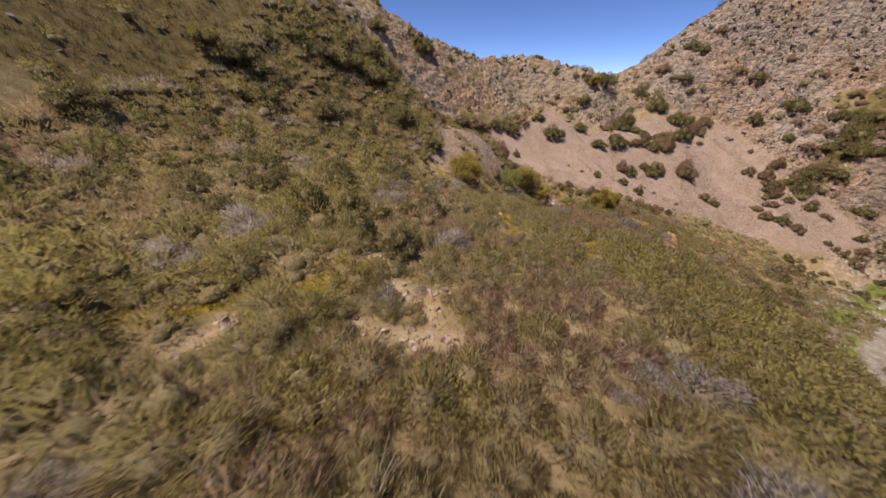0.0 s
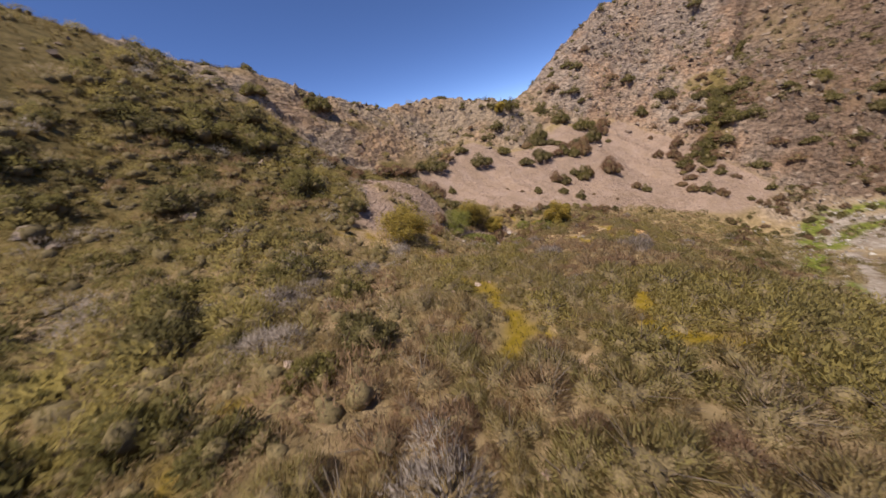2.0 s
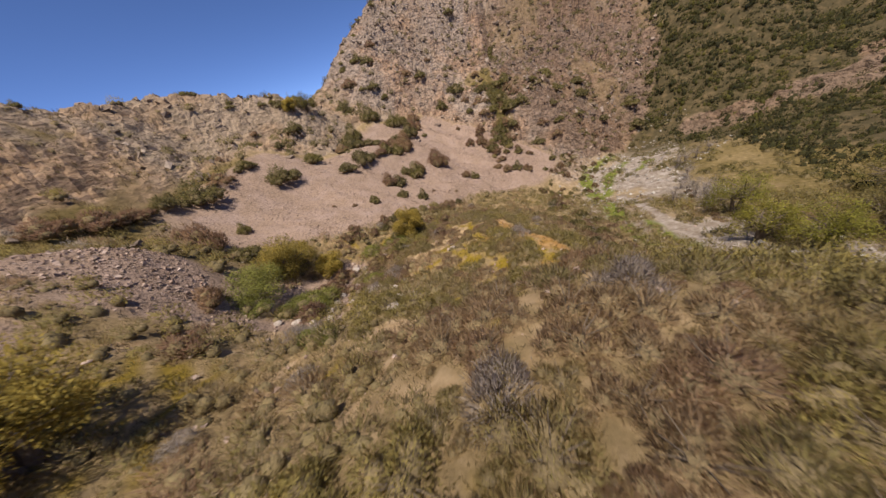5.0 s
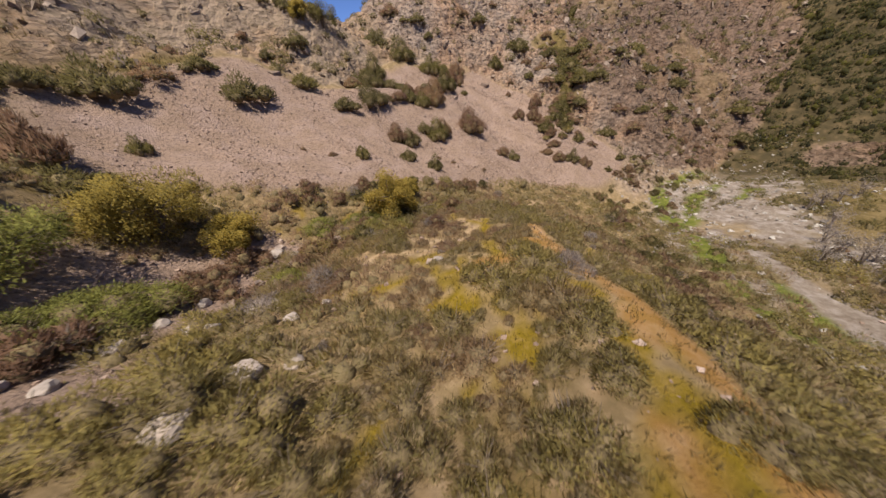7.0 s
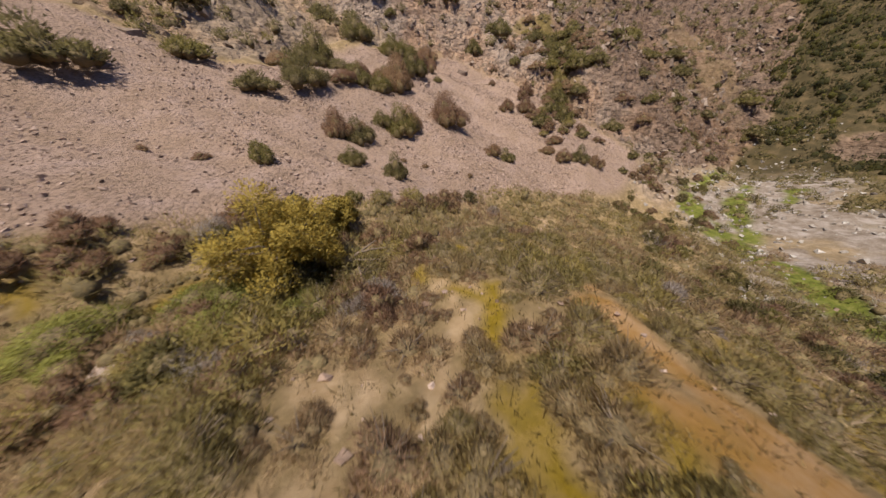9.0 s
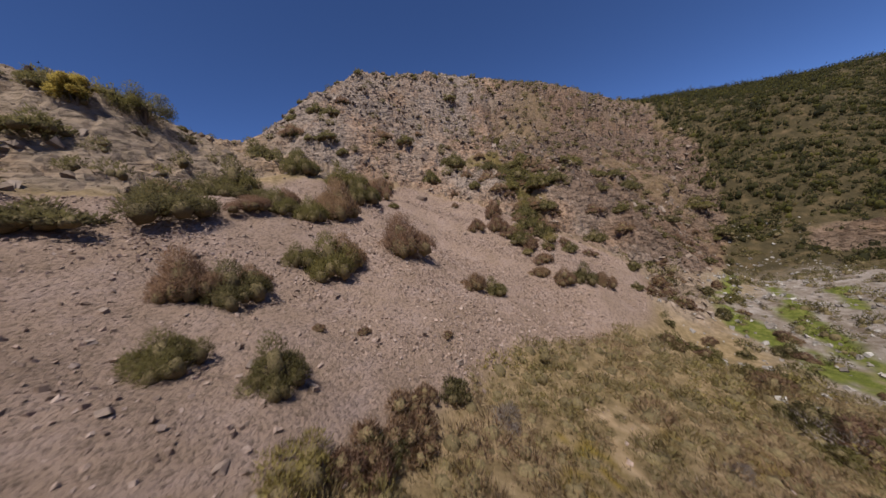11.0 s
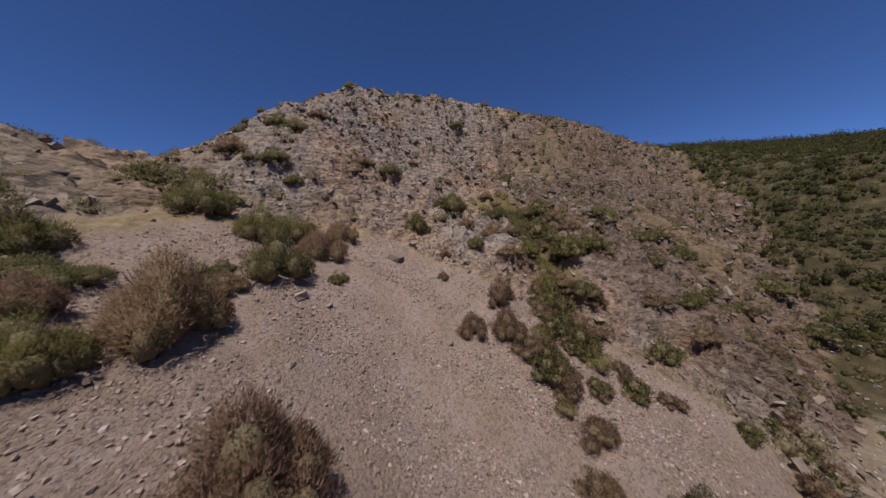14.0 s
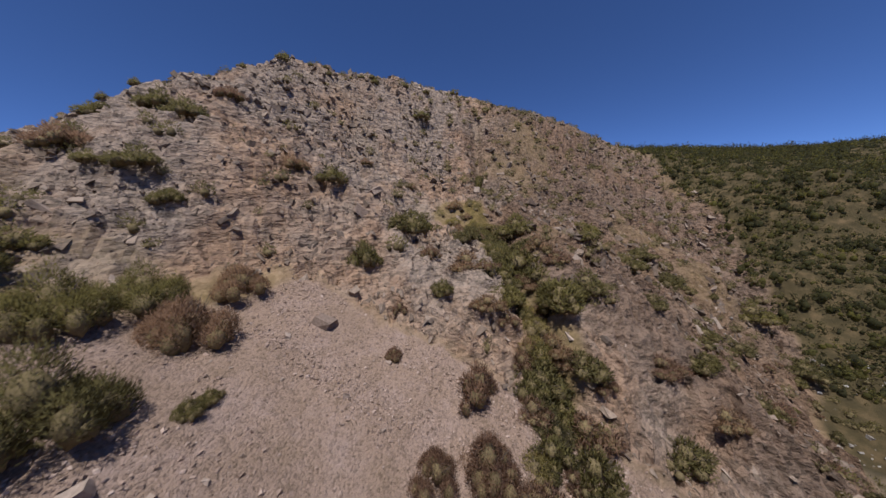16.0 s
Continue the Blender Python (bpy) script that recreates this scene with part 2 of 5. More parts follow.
def base_height(x, y):
    x, y = np.atleast_1d(np.asarray(x, float)), np.atleast_1d(np.asarray(y, float))
    out = WEIGHTS[-3] + WEIGHTS[-2] * x + WEIGHTS[-1] * y
    for (sx, sy, _), w in zip(SPOTS, WEIGHTS):
        out = out + w * soft_r((x - sx) ** 2 + (y - sy) ** 2)
    return out


def hash2(ix, iy, s):
    v = np.sin(ix * 127.1 + iy * 311.7 + s * 74.7) * 43758.5453
    return v - np.floor(v)


def value_noise(x, y, s=0):
    ix, iy = np.floor(x), np.floor(y)
    fx, fy = x - ix, y - iy
    fx, fy = fx * fx * (3 - 2 * fx), fy * fy * (3 - 2 * fy)
    a, b, c, d = hash2(ix, iy, s), hash2(ix + 1, iy, s), hash2(ix, iy + 1, s), hash2(ix + 1, iy + 1, s)
    return (a + (b - a) * fx) * (1 - fy) + (c + (d - c) * fx) * fy


def fbm(x, y, scale, octaves=5, s=0):
    out, amp, tot = 0, 1.0, 0
    for i in range(octaves):
        out = out + amp * value_noise(x * scale + 17.3 * i, y * scale - 9.1 * i, s + i)
        tot += amp
        amp, scale = amp * 0.55, scale * 2.03
    return out / tot - 0.5


def chunks(x, y, size, s=0):
    """Blocky rock relief: the height of the nearest of a jittered set of cells."""
    gx, gy = x / size, y / size
    ix, iy = np.floor(gx), np.floor(gy)
    best = np.full(np.shape(x), 9.0)
    h = np.zeros(np.shape(x))
    for dx in (-1, 0, 1):
        for dy in (-1, 0, 1):
            cx, cy = ix + dx, iy + dy
            d = (cx + hash2(cx, cy, s) - gx) ** 2 + (cy + hash2(cx, cy, s + 3) - gy) ** 2
            v = hash2(cx, cy, s + 7) - 0.5 + 0.35 * (gx - cx - 0.5) * (hash2(cx, cy, s + 9) - 0.5)
            h = np.where(d < best, v, h)
            best = np.minimum(best, d)
    return h


def step_up(v, a, b):
    t = np.clip((v - a) / (b - a), 0, 1)
    return t * t * (3 - 2 * t)


def along(line, x):
    """y of a line of the plan at x."""
    p = np.array(LINES[line] if isinstance(line, str) else line, float)
    return np.interp(x, p[:, 0], p[:, 1])


def near_line(line, x, y):
    """Distance in the plan from a feature line."""
    p = np.array(LINES[line] if isinstance(line, str) else line, float)[:, :2]
    best = np.full(np.shape(x), 1e9)
    for a, b in zip(p, p[1:]):
        t = np.clip(((x - a[0]) * (b[0] - a[0]) + (y - a[1]) * (b[1] - a[1])) / ((b - a) ** 2).sum(), 0, 1)
        best = np.minimum(best, np.hypot(x - a[0] - t * (b[0] - a[0]), y - a[1] - t * (b[1] - a[1])))
    return best


def strips(x, y, lines, wob, soft=0.3):
    """Nearness to any of some strips of the plan, each with its half width."""
    out = np.zeros(np.shape(x))
    for wide, line in lines:
        out = np.maximum(out, step_up(wide + wob - near_line(line, x, y), -soft, soft))
    return out


# open patches of the ridge: half width and line of the plan
ORANGE = [(0.5, [(24.5, 27.6), (27.4, 29.3), (29.6, 31.6), (31, 33.4), (32, 35)]), (0.75, [(32, 35), (33.4, 37.4), (35.8, 40), (37.6, 42.4)]), (0.6, [(29.6, 40.0), (31.1, 38.9)]),
          (0.5, [(34.2, 40.3), (33.6, 38.9)]), (0.4, [(39.2, 43.3), (41, 43.4)]), (0.4, [(24.9, 30.4), (24, 29.6)]), (0.5, [(28.6, 31.8), (29.6, 32.8)])]
YELLOW_TOP = [(0.5, [(4.4, 25.8), (4.8, 24.2), (4.8, 22.3)]), (0.4, [(5.9, 23.7), (5.9, 21.6), (4.9, 20.2)]), (0.25, [(3.4, 19.8), (2.8, 18.9), (2.3, 18.0)]), (0.45, [(5.7, 19.3), (5.2, 18.0), (4.6, 17.1), (4.0, 16.4)]),
              (0.3, [(5.9, 18.1), (6.1, 17.3)]), (0.45, [(12.3, 18.8), (11.3, 17.8), (10.7, 17), (10.4, 16.2)]), (0.4, [(10.3, 15.7), (11.7, 15.4), (12.6, 14.5), (12.9, 13.6)]), (0.3, [(-4.5, 14.7), (-3.7, 13.4)]),
              (0.3, [(-4.7, 16.0), (-3.7, 16.1)]), (0.2, [(1.4, 14.3), (1.5, 12.6)]), (0.5, [(-7.6, 4.6), (-6.3, 5.8), (-6.0, 6.8), (-5.5, 7.4)]), (0.5, [(-4.5, 7.2), (-4.0, 7.8), (-3.7, 6.9)])]
YELLOW_MID = [(0.7, [(26.4, 30.6), (25.2, 29.8), (24, 29)]), (1.4, [(25.6, 29.6), (24, 29.2), (23.5, 28.6), (23.0, 27.6)]), (0.6, [(22, 29.2), (22.6, 30.2)]), (0.4, [(25.8, 29.2), (26.4, 28.9)]), (0.35, [(25.2, 38.6), (26.8, 37.6)]),
              (0.4, [(25.2, 35.6), (26.5, 34.8)]), (0.22, [(22.7, 41.7), (21.0, 40.3), (19.7, 39.2)]), (0.3, [(20.4, 36.0), (20.0, 35.5), (18.8, 34.8)]), (0.3, [(17.7, 32.8), (18.4, 32.2)]), (0.3, [(18.4, 31.2), (17.7, 30.8)]),
              (0.35, [(23.1, 26.9), (23.3, 26.5)]), (0.3, [(26.9, 31.6), (26.5, 30.6)]), (0.25, [(20.9, 37.8), (22.3, 36.6)]), (0.25, [(18.1, 40.8), (18.2, 39.9)])]
YELLOW_LOW = [(0.8, [(25.0, 38.6), (25.6, 38.4), (25.9, 37.8)]), (0.4, [(23.5, 42.3), (24.8, 41.8)]), (0.3, [(22.4, 41.6), (21.9, 41.1)]), (0.4, [(27.1, 40.6), (27.8, 40.5)]), (0.35, [(26.1, 44.0), (27.2, 42.8)]),
              (0.35, [(31.3, 40.9), (30.5, 40.1)]), (0.4, [(31.1, 37.9), (32.6, 38.1)]), (0.55, [(29.8, 35.4), (30.0, 34.6), (29.8, 34.1)]), (0.45, [(29.8, 32.6), (28.6, 31.2), (27.9, 30.4)]), (0.5, [(28.1, 32.4), (27.6, 31.6)]), (0.5, [(25.8, 34.9), (25.3, 34)]), (0.3, [(30.8, 43.3), (30.5, 42.2)]),
              (0.3, [(26.8, 36.9), (26.5, 36.7)]), (0.3, [(34.8, 47.3), (35.2, 45.9)]), (0.3, [(34.8, 45.0), (33.7, 44.3)]), (0.4, [(33.5, 44), (36, 46)])]
BARE_TOP = [(0.2, [(2.9, 20.7), (3.7, 20.2)]), (0.35, [(6.9, 15.9), (6.2, 15.1), (5.8, 14.6)]), (0.15, [(4.5, 29.4), (5.2, 29.3)]), (0.2, [(2.7, 19.4), (2.1, 18.1)]), (0.2, [(-3.1, 10.1), (-1.9, 9.9), (-1.4, 10.1)]),
            (0.35, [(-1.2, 8.5), (-0.6, 7.6)]), (0.3, [(0.7, 8.5), (0.4, 7.1)]), (0.2, [(14.6, 11.8), (14.8, 11.4)]), (0.5, [(-2.6, 6.4), (-1.2, 5.4), (1.2, 5.7)]), (0.3, [(5.2, 7.6), (5.4, 6.6)]),
            (0.25, [(6.8, 6.5), (7.4, 6.4)]), (0.6, [(-5.2, 5.1), (-5.5, 3.6)])]
BARE_LOW = [(0.22, [(21.9, 35.8), (22.1, 34.9)]), (0.3, [(19.0, 31.2), (19.9, 31.2), (21.0, 31.7)]), (0.3, [(16.5, 32.9), (16.9, 32.4)]), (0.25, [(14.8, 36.4), (13.8, 36.2)]), (0.35, [(21.2, 27.6), (21.1, 27.3)]),
            (0.25, [(23.2, 31.1), (22.2, 31.5)]), (0.2, [(17.8, 37.1), (19.1, 37.7)]), (0.3, [(27.0, 38.3), (27.8, 37.7)]), (0.35, [(24.7, 39.2), (25.4, 39.1), (26.4, 38.1)]), (0.3, [(22.6, 41.7), (21.7, 40.9), (21.4, 40.6)]),
            (0.4, [(18.4, 45.4), (19.2, 45.1)]), (0.25, [(18.6, 44.7), (18.8, 42.8)]), (0.25, [(26.8, 37.4), (26.5, 36.6)]), (0.35, [(29.5, 42.5), (30.6, 43.7), (31.7, 44.4)]), (0.25, [(32.4, 45.0), (34.2, 45.8)])]
GREEN_STRIPS = [(0.6, [(57.5, 29.2), (50, 25), (45, 21), (40, 16)]), (1.2, [(84.3, 44.5), (76, 41.2), (70, 37.8), (63.2, 34.3), (57, 31.5), (51.5, 29.5), (46.2, 25.4)]), (0.9, [(97, 38), (89, 38.2), (84, 39), (77, 37.5), (72, 36.5)]), (0.7, [(57.5, 27.8), (53, 26.8)]),
                (0.6, [(66, 36.6), (62, 34.6)]), (1.0, [(100, 41), (93, 43), (86, 44.6)]), (0.8, [(96, 33), (88, 33.5)])]
CHANNEL = [(0.8, [(70, 33.5), (64.5, 30.6), (58.8, 27.7), (51.4, 23.2), (46, 19.0), (40, 12.5)])]
YELLOW, BARE = YELLOW_TOP + YELLOW_MID + YELLOW_LOW, BARE_TOP + BARE_LOW


def lane(x, y):
    """Open orange ground along the shoulder of the ridge."""
    return strips(x, y, ORANGE, fbm(x, y, 0.4, 4, 44) * 1.2, 0.35)


FAR_EDGE = ([60, 85, 100, 112, 122, 134, 146, 167, 185, 209, 260], [4, 8, 15, 26, 36, 38.5, 39, 43, 50, 61, 80])


def masks(x, y):
    wob = fbm(x, y, 0.12, 4, 40) * 8
    head = np.interp(x, [5, 10, 15, 20, 26, 36, 44, 52, 60, 66, 72, 79, 81, 83, 86, 89], [66, 73, 77, 80, 83, 81.5, 82, 91, 93.5, 90, 91, 91, 79, 67, 57, 51])
    foot = np.interp(x, [6, 15, 24, 31, 37, 46, 55, 64, 72, 84, 88], [63, 60, 58, 57.5, 57.5, 58, 58, 54, 51, 51.5, 54])
    scree = step_up(head + wob * 0.5 - y, -0.5, 1.0) * step_up(y - foot, -0.8, 0.8) * step_up(x, 6, 11) * step_up(90 - x, 0, 5)
    small = step_up(3.0 + wob * 0.7 - near_line([(-2, 56), (3, 53), (8, 49.5), (13, 48.5), (19, 50.5)], x, y), -0.6, 0.6)
    small = np.maximum(small, 0.8 * step_up(1.6 + wob * 0.7 - near_line([(-1.5, 50), (1.6, 48.9), (5.5, 48), (9.5, 46.9)], x, y), -0.5, 0.5))
    small = np.maximum(small, step_up(1.3 + wob * 0.4 - near_line([(5, 47.5), (9, 45.6), (11.5, 43.4), (14, 41.3)], x, y), -0.4, 0.4))
    stony = step_up(1.3 + wob * 0.6 - near_line([(-2, 51), (1, 46), (-0.5, 42.5), (-1, 40)], x, y), -0.8, 0.8)
    scree = np.maximum(np.maximum(scree, small), stony)
    river = near_line("river", x, y)
    wash = (0.3 + 0.7 * step_up(fbm(x, y, 0.14, 4, 92), -0.12, 0.03)) * step_up(6.2 + 5 * step_up(x, 55, 75) * step_up(along("river", x) - y, -4, 4) + wob * 1.2 - river, -2.0, 2.5) * step_up(x, 15, 25) * step_up(113 - x, 0, 6)
    silt = strips(x, y, CHANNEL, fbm(x, y, 0.2, 3, 48) * 1.2, 0.25)
    wash = np.maximum(wash, silt)
    rock = np.maximum(step_up(y - (np.interp(x, [50, 60, 70, 78, 81, 83, 86, 89, 92, 97, 110, 130, 150, 170, 190, 210], [112, 100, 93, 90, 80, 68, 57, 50, 46, 43.5, 40, 38, 38, 43, 52, 63])) + wob * 0.4, 0, 2) * step_up(x, 58, 66),
                      step_up(y - head - 1, 0, 2) * step_up(x, 4, 12) * 0.66)
    rock = np.maximum(rock, 0.7 * step_up(y - 45 + wob * 0.4, -1, 2) * step_up(x, 74, 80) * step_up(130 - x, 0, 6))
    rock = rock * (1 - step_up(x, 185, 215))
    tufted = step_up(fbm(x, y, 0.07, 5, 55), -0.05, 0.2) * step_up(x, 98, 112) * rock * 0.45
    rock = rock - tufted
    rock = np.maximum(rock, step_up(near_line("hill_top", x, y) * -1 + 8 + 2 * wob, 0, 3) * step_up(x, -25, -10) * 0.7)
    ribs = step_up(5.0 + 1.6 * wob - near_line([(119, 24), (121, 12), (124, 0), (137, -7)], x, y), -1, 1) * 0.9
    ribs = np.maximum(ribs, 0.75 * step_up(3.0 + 1.2 * wob - near_line([(-22, 62), (-8, 66), (-3, 71), (3, 75), (10, 84)], x, y), -1, 1))
    rock = np.maximum(rock, ribs)
    rock = rock * (1 - scree)
    left = step_up(y - np.interp(x, [-60, -30, -20, -14, -8, 0, 6, 13, 20], [8, 14, 20, 24, 29, 43, 51, 57, 62]) + wob * 0.3, 0, 3) * step_up(24 - x, 0, 4)
    far = step_up(np.interp(x, *FAR_EDGE) + wob * 1.6 + fbm(x, y, 0.05, 3, 59) * 16 - y, 0, 3) * step_up(x, 66, 74)
    far = np.maximum(far, step_up(x, 98, 112) * step_up(43 - y, 0, 3))
    turf = np.clip(left * (1 - rock) * (1 - scree), 0, 1)
    cleft = step_up(2.6 + wob - near_line([(89, 68), (94, 73), (99, 78), (105, 84), (108, 90)], x, y), -0.8, 0.8)
    turf = np.maximum(np.maximum(turf, 0.8 * cleft), tufted)
    rock = rock * (1 - 0.8 * cleft)
    far = far * (1 - 0.8 * rock)
    ledge = step_up(1.6 + wob * 0.5 - near_line([(108, 84), (112, 87.5)], x, y), -0.6, 0.6)
    turf, rock = np.maximum(turf, ledge), rock * (1 - ledge)
    flats = step_up(x, 60, 66) * step_up(30 - y + wob, 0, 2) * step_up(110 - x, 0, 6) * (1 - far) * (0.55 + 0.45 * step_up(fbm(x, y, 0.11, 3, 49), -0.1, 0.1))
    turf = np.maximum(turf, flats)
    ridge = (1 - turf) * (1 - scree) * (1 - rock) * (1 - wash) * step_up(60 - x, 0, 8) * step_up(60 - y, 0, 4)
    edge = fbm(x, y, 0.55, 4, 45)
    open_net = step_up(y, 20, 30)
    veins = step_up(0.016 + 0.021 * open_net - np.abs(fbm(x, y, 0.33, 3, 61)), -0.008, 0.012) * open_net
    veins = veins * step_up(fbm(x, y, 0.16, 2, 65), -0.16, -0.03)
    moss = ridge * np.clip(strips(x, y, YELLOW, edge * 0.7 - 0.06, 0.2) + 0.85 * veins * step_up(fbm(x, y, 0.2, 2, 66), -0.02, 0.06), 0, 1)
    bare = ridge * np.maximum(strips(x, y, BARE, edge * 0.7 - 0.06, 0.2), veins * step_up(-fbm(x, y, 0.2, 2, 66), -0.02, 0.06))
    foot_bare = step_up(1.3 + wob * 0.6 - near_line([(-2, 51), (1, 46), (-1, 41.5), (-1, 36)], x, y), -0.8, 0.8)
    bare, turf = np.maximum(bare, foot_bare * (1 - scree)), turf * (1 - 0.8 * foot_bare)
    return {"scree": scree, "rock": rock, "wash": wash * (1 - rock) * (1 - scree), "silt": silt, "algae": (1 - silt) * (1 - rock) * (1 - scree) * step_up(fbm(x, y, 0.5, 4, 46), -0.22, -0.08) * strips(x, y, GREEN_STRIPS, fbm(x, y, 0.25, 4, 47) * 2.6, 0.5), "turf": turf, "moss": moss, "bare": bare, "lane": ridge * lane(x, y), "ridge": ridge, "far": far, "iron": 0.75 * step_up(69 + 0.59 * (x - 85) - y + 3 * wob + fbm(x, y, 0.06, 4, 57) * 22, -4, 9) * step_up(x + 2 * wob, 80, 98)}


def height(x, y):
    x, y = np.atleast_1d(np.asarray(x, float)), np.atleast_1d(np.asarray(y, float))
    z = base_height(x, y)
    z = z - 3.0 * np.exp(-(near_line([(134, 97), (126, 90), (118, 86), (108, 81), (99, 76.5), (92, 71.5), (85, 68)], x, y) / 2.6) ** 2)
    z = z + 3.0 * np.exp(-(near_line([(150, 76), (145, 71), (139, 64)], x, y) / 2.2) ** 2)
    z = z - 5.0 * np.exp(-(near_line([(138, 99), (131, 95.5), (126, 93.2), (121, 91)], x, y) / 1.2) ** 2)
    m = masks(x, y)
    z = z + fbm(x, y, 0.09, 3, 1) * 1.6 + fbm(x, y, 0.5, 4, 5) * 0.5
    z = z + m["rock"] * (chunks(x + 0.5 * z, 0.6 * y + 0.6 * z, 5.0, 2) * 1.5 + chunks(x - 0.4 * z, 0.5 * y + z, 2.2, 5) * 1.5 + chunks(x, y + z, 1.0, 9) * 0.95)
    z = z + m["wash"] * fbm(x, y, 1.2, 3, 8) * 0.5 + m["scree"] * (fbm(x + 0.6 * y, y * 0.2, 0.6, 3, 12) * 0.5)
    return z


def stretch(lo, hi, a, b, fine, grow=1.06):
    """Grid lines: even and close between a and b, wider and wider out to lo and hi."""
    out = list(np.arange(a, b, fine))
    for end, way in ((hi, 1), (lo, -1)):
        v, s = (out[-1], fine) if way == 1 else (out[0], fine)
        while (v < end) if way == 1 else (v > end):
            s *= grow
            v += way * s
            out.append(v)
    return np.array(sorted(out))


def grid_mesh(name, xs, ys, zs, attributes, mat):
    nx, ny = len(xs), len(ys)
    gx, gy = np.meshgrid(xs, ys, indexing="ij")
    co = np.stack([gx, gy, zs], -1).reshape(-1, 3)
    i = np.arange(nx * ny).reshape(nx, ny)
    q = np.stack([i[:-1, :-1], i[1:, :-1], i[1:, 1:], i[:-1, 1:]], -1).reshape(-1, 4)
    me = bpy.data.meshes.new(name)
    me.vertices.add(len(co)), me.loops.add(q.size), me.polygons.add(len(q))
    me.vertices.foreach_set("co", co.ravel().astype(np.float32))
    me.loops.foreach_set("vertex_index", q.ravel().astype(np.int32))
    me.polygons.foreach_set("loop_start", np.arange(0, q.size, 4, dtype=np.int32))
    me.update(calc_edges=True)
    me.validate()
    for key, v in attributes.items():
        me.attributes.new(key, "FLOAT", "POINT").data.foreach_set("value", v.ravel().astype(np.float32))
    me.polygons.foreach_set("use_smooth", attributes["rock"].ravel()[q[:, 0]] < 0.5)
    me.materials.append(mat)
    return new(name, me)


XS, YS = stretch(-1500, 1500, -28, 140, 0.45), stretch(-1500, 1500, -4, 122, 0.45)
GX, GY = np.meshgrid(XS, YS, indexing="ij")
GZ = height(GX, GY)
ground = tagged(grid_mesh("ground", XS, YS, GZ, masks(GX, GY), GROUND), "steep dry canyon hillsides of tan soil, scree and rock", "ground", kind="structure")

# ---- placing ----
rng = np.random.default_rng(7)


def land(x, y):
    """Height of the ground sheet at places of the plan."""
    x, y = np.atleast_1d(np.asarray(x, float)), np.atleast_1d(np.asarray(y, float))
    i = np.clip(np.searchsorted(XS, x) - 1, 0, len(XS) - 2)
    j = np.clip(np.searchsorted(YS, y) - 1, 0, len(YS) - 2)
    u, v = (x - XS[i]) / (XS[i + 1] - XS[i]), (y - YS[j]) / (YS[j + 1] - YS[j])
    return (GZ[i, j] * (1 - u) + GZ[i + 1, j] * u) * (1 - v) + (GZ[i, j + 1] * (1 - u) + GZ[i + 1, j + 1] * u) * v


def scatter(x0, x1, y0, y1, gap, weight):
    """Jittered spots of the plan, kept by a weight from 0 to 1."""
    gx, gy = np.meshgrid(np.arange(x0, x1, gap), np.arange(y0, y1, gap), indexing="ij")
    gx, gy = gx.ravel() + rng.uniform(-0.48, 0.48, gx.size) * gap, gy.ravel() + rng.uniform(-0.48, 0.48, gy.size) * gap
    keep = rng.random(gx.size) < weight(gx, gy)
    return gx[keep], gy[keep]


def raw_mesh(name, verts, faces, mat, tint=None, inner=0, inside=None, normals=None):
    """A mesh from arrays: faces all of one size."""
    verts, faces = np.asarray(verts, np.float32), np.asarray(faces, np.int32)
    k = faces.shape[1]
    me = bpy.data.meshes.new(name)
    me.vertices.add(len(verts)), me.loops.add(faces.size), me.polygons.add(len(faces))
    me.vertices.foreach_set("co", verts.ravel())
    me.loops.foreach_set("vertex_index", faces.ravel())
    me.polygons.foreach_set("loop_start", np.arange(0, faces.size, k, dtype=np.int32))
    me.polygons.foreach_set("use_smooth", np.full(len(faces), normals is not None))
    me.update(calc_edges=True)
    me.validate()
    if normals is not None:
        me.attributes.new("custom_normal", "FLOAT_VECTOR", "POINT").data.foreach_set("vector", np.asarray(normals, np.float32).ravel())
    if tint is not None:
        me.attributes.new("tint", "FLOAT", "POINT").data.foreach_set("value", np.asarray(tint, np.float32))
    me.materials.append(mat)
    if isinstance(inner, np.ndarray):
        me.materials.append(inside)
        me.polygons.foreach_set("material_index", inner.astype(np.int32))
    elif inner:
        me.materials.append(inside)
        me.polygons.foreach_set("material_index", np.r_[np.zeros(len(faces) - inner, np.int32), np.ones(inner, np.int32)])
    return me


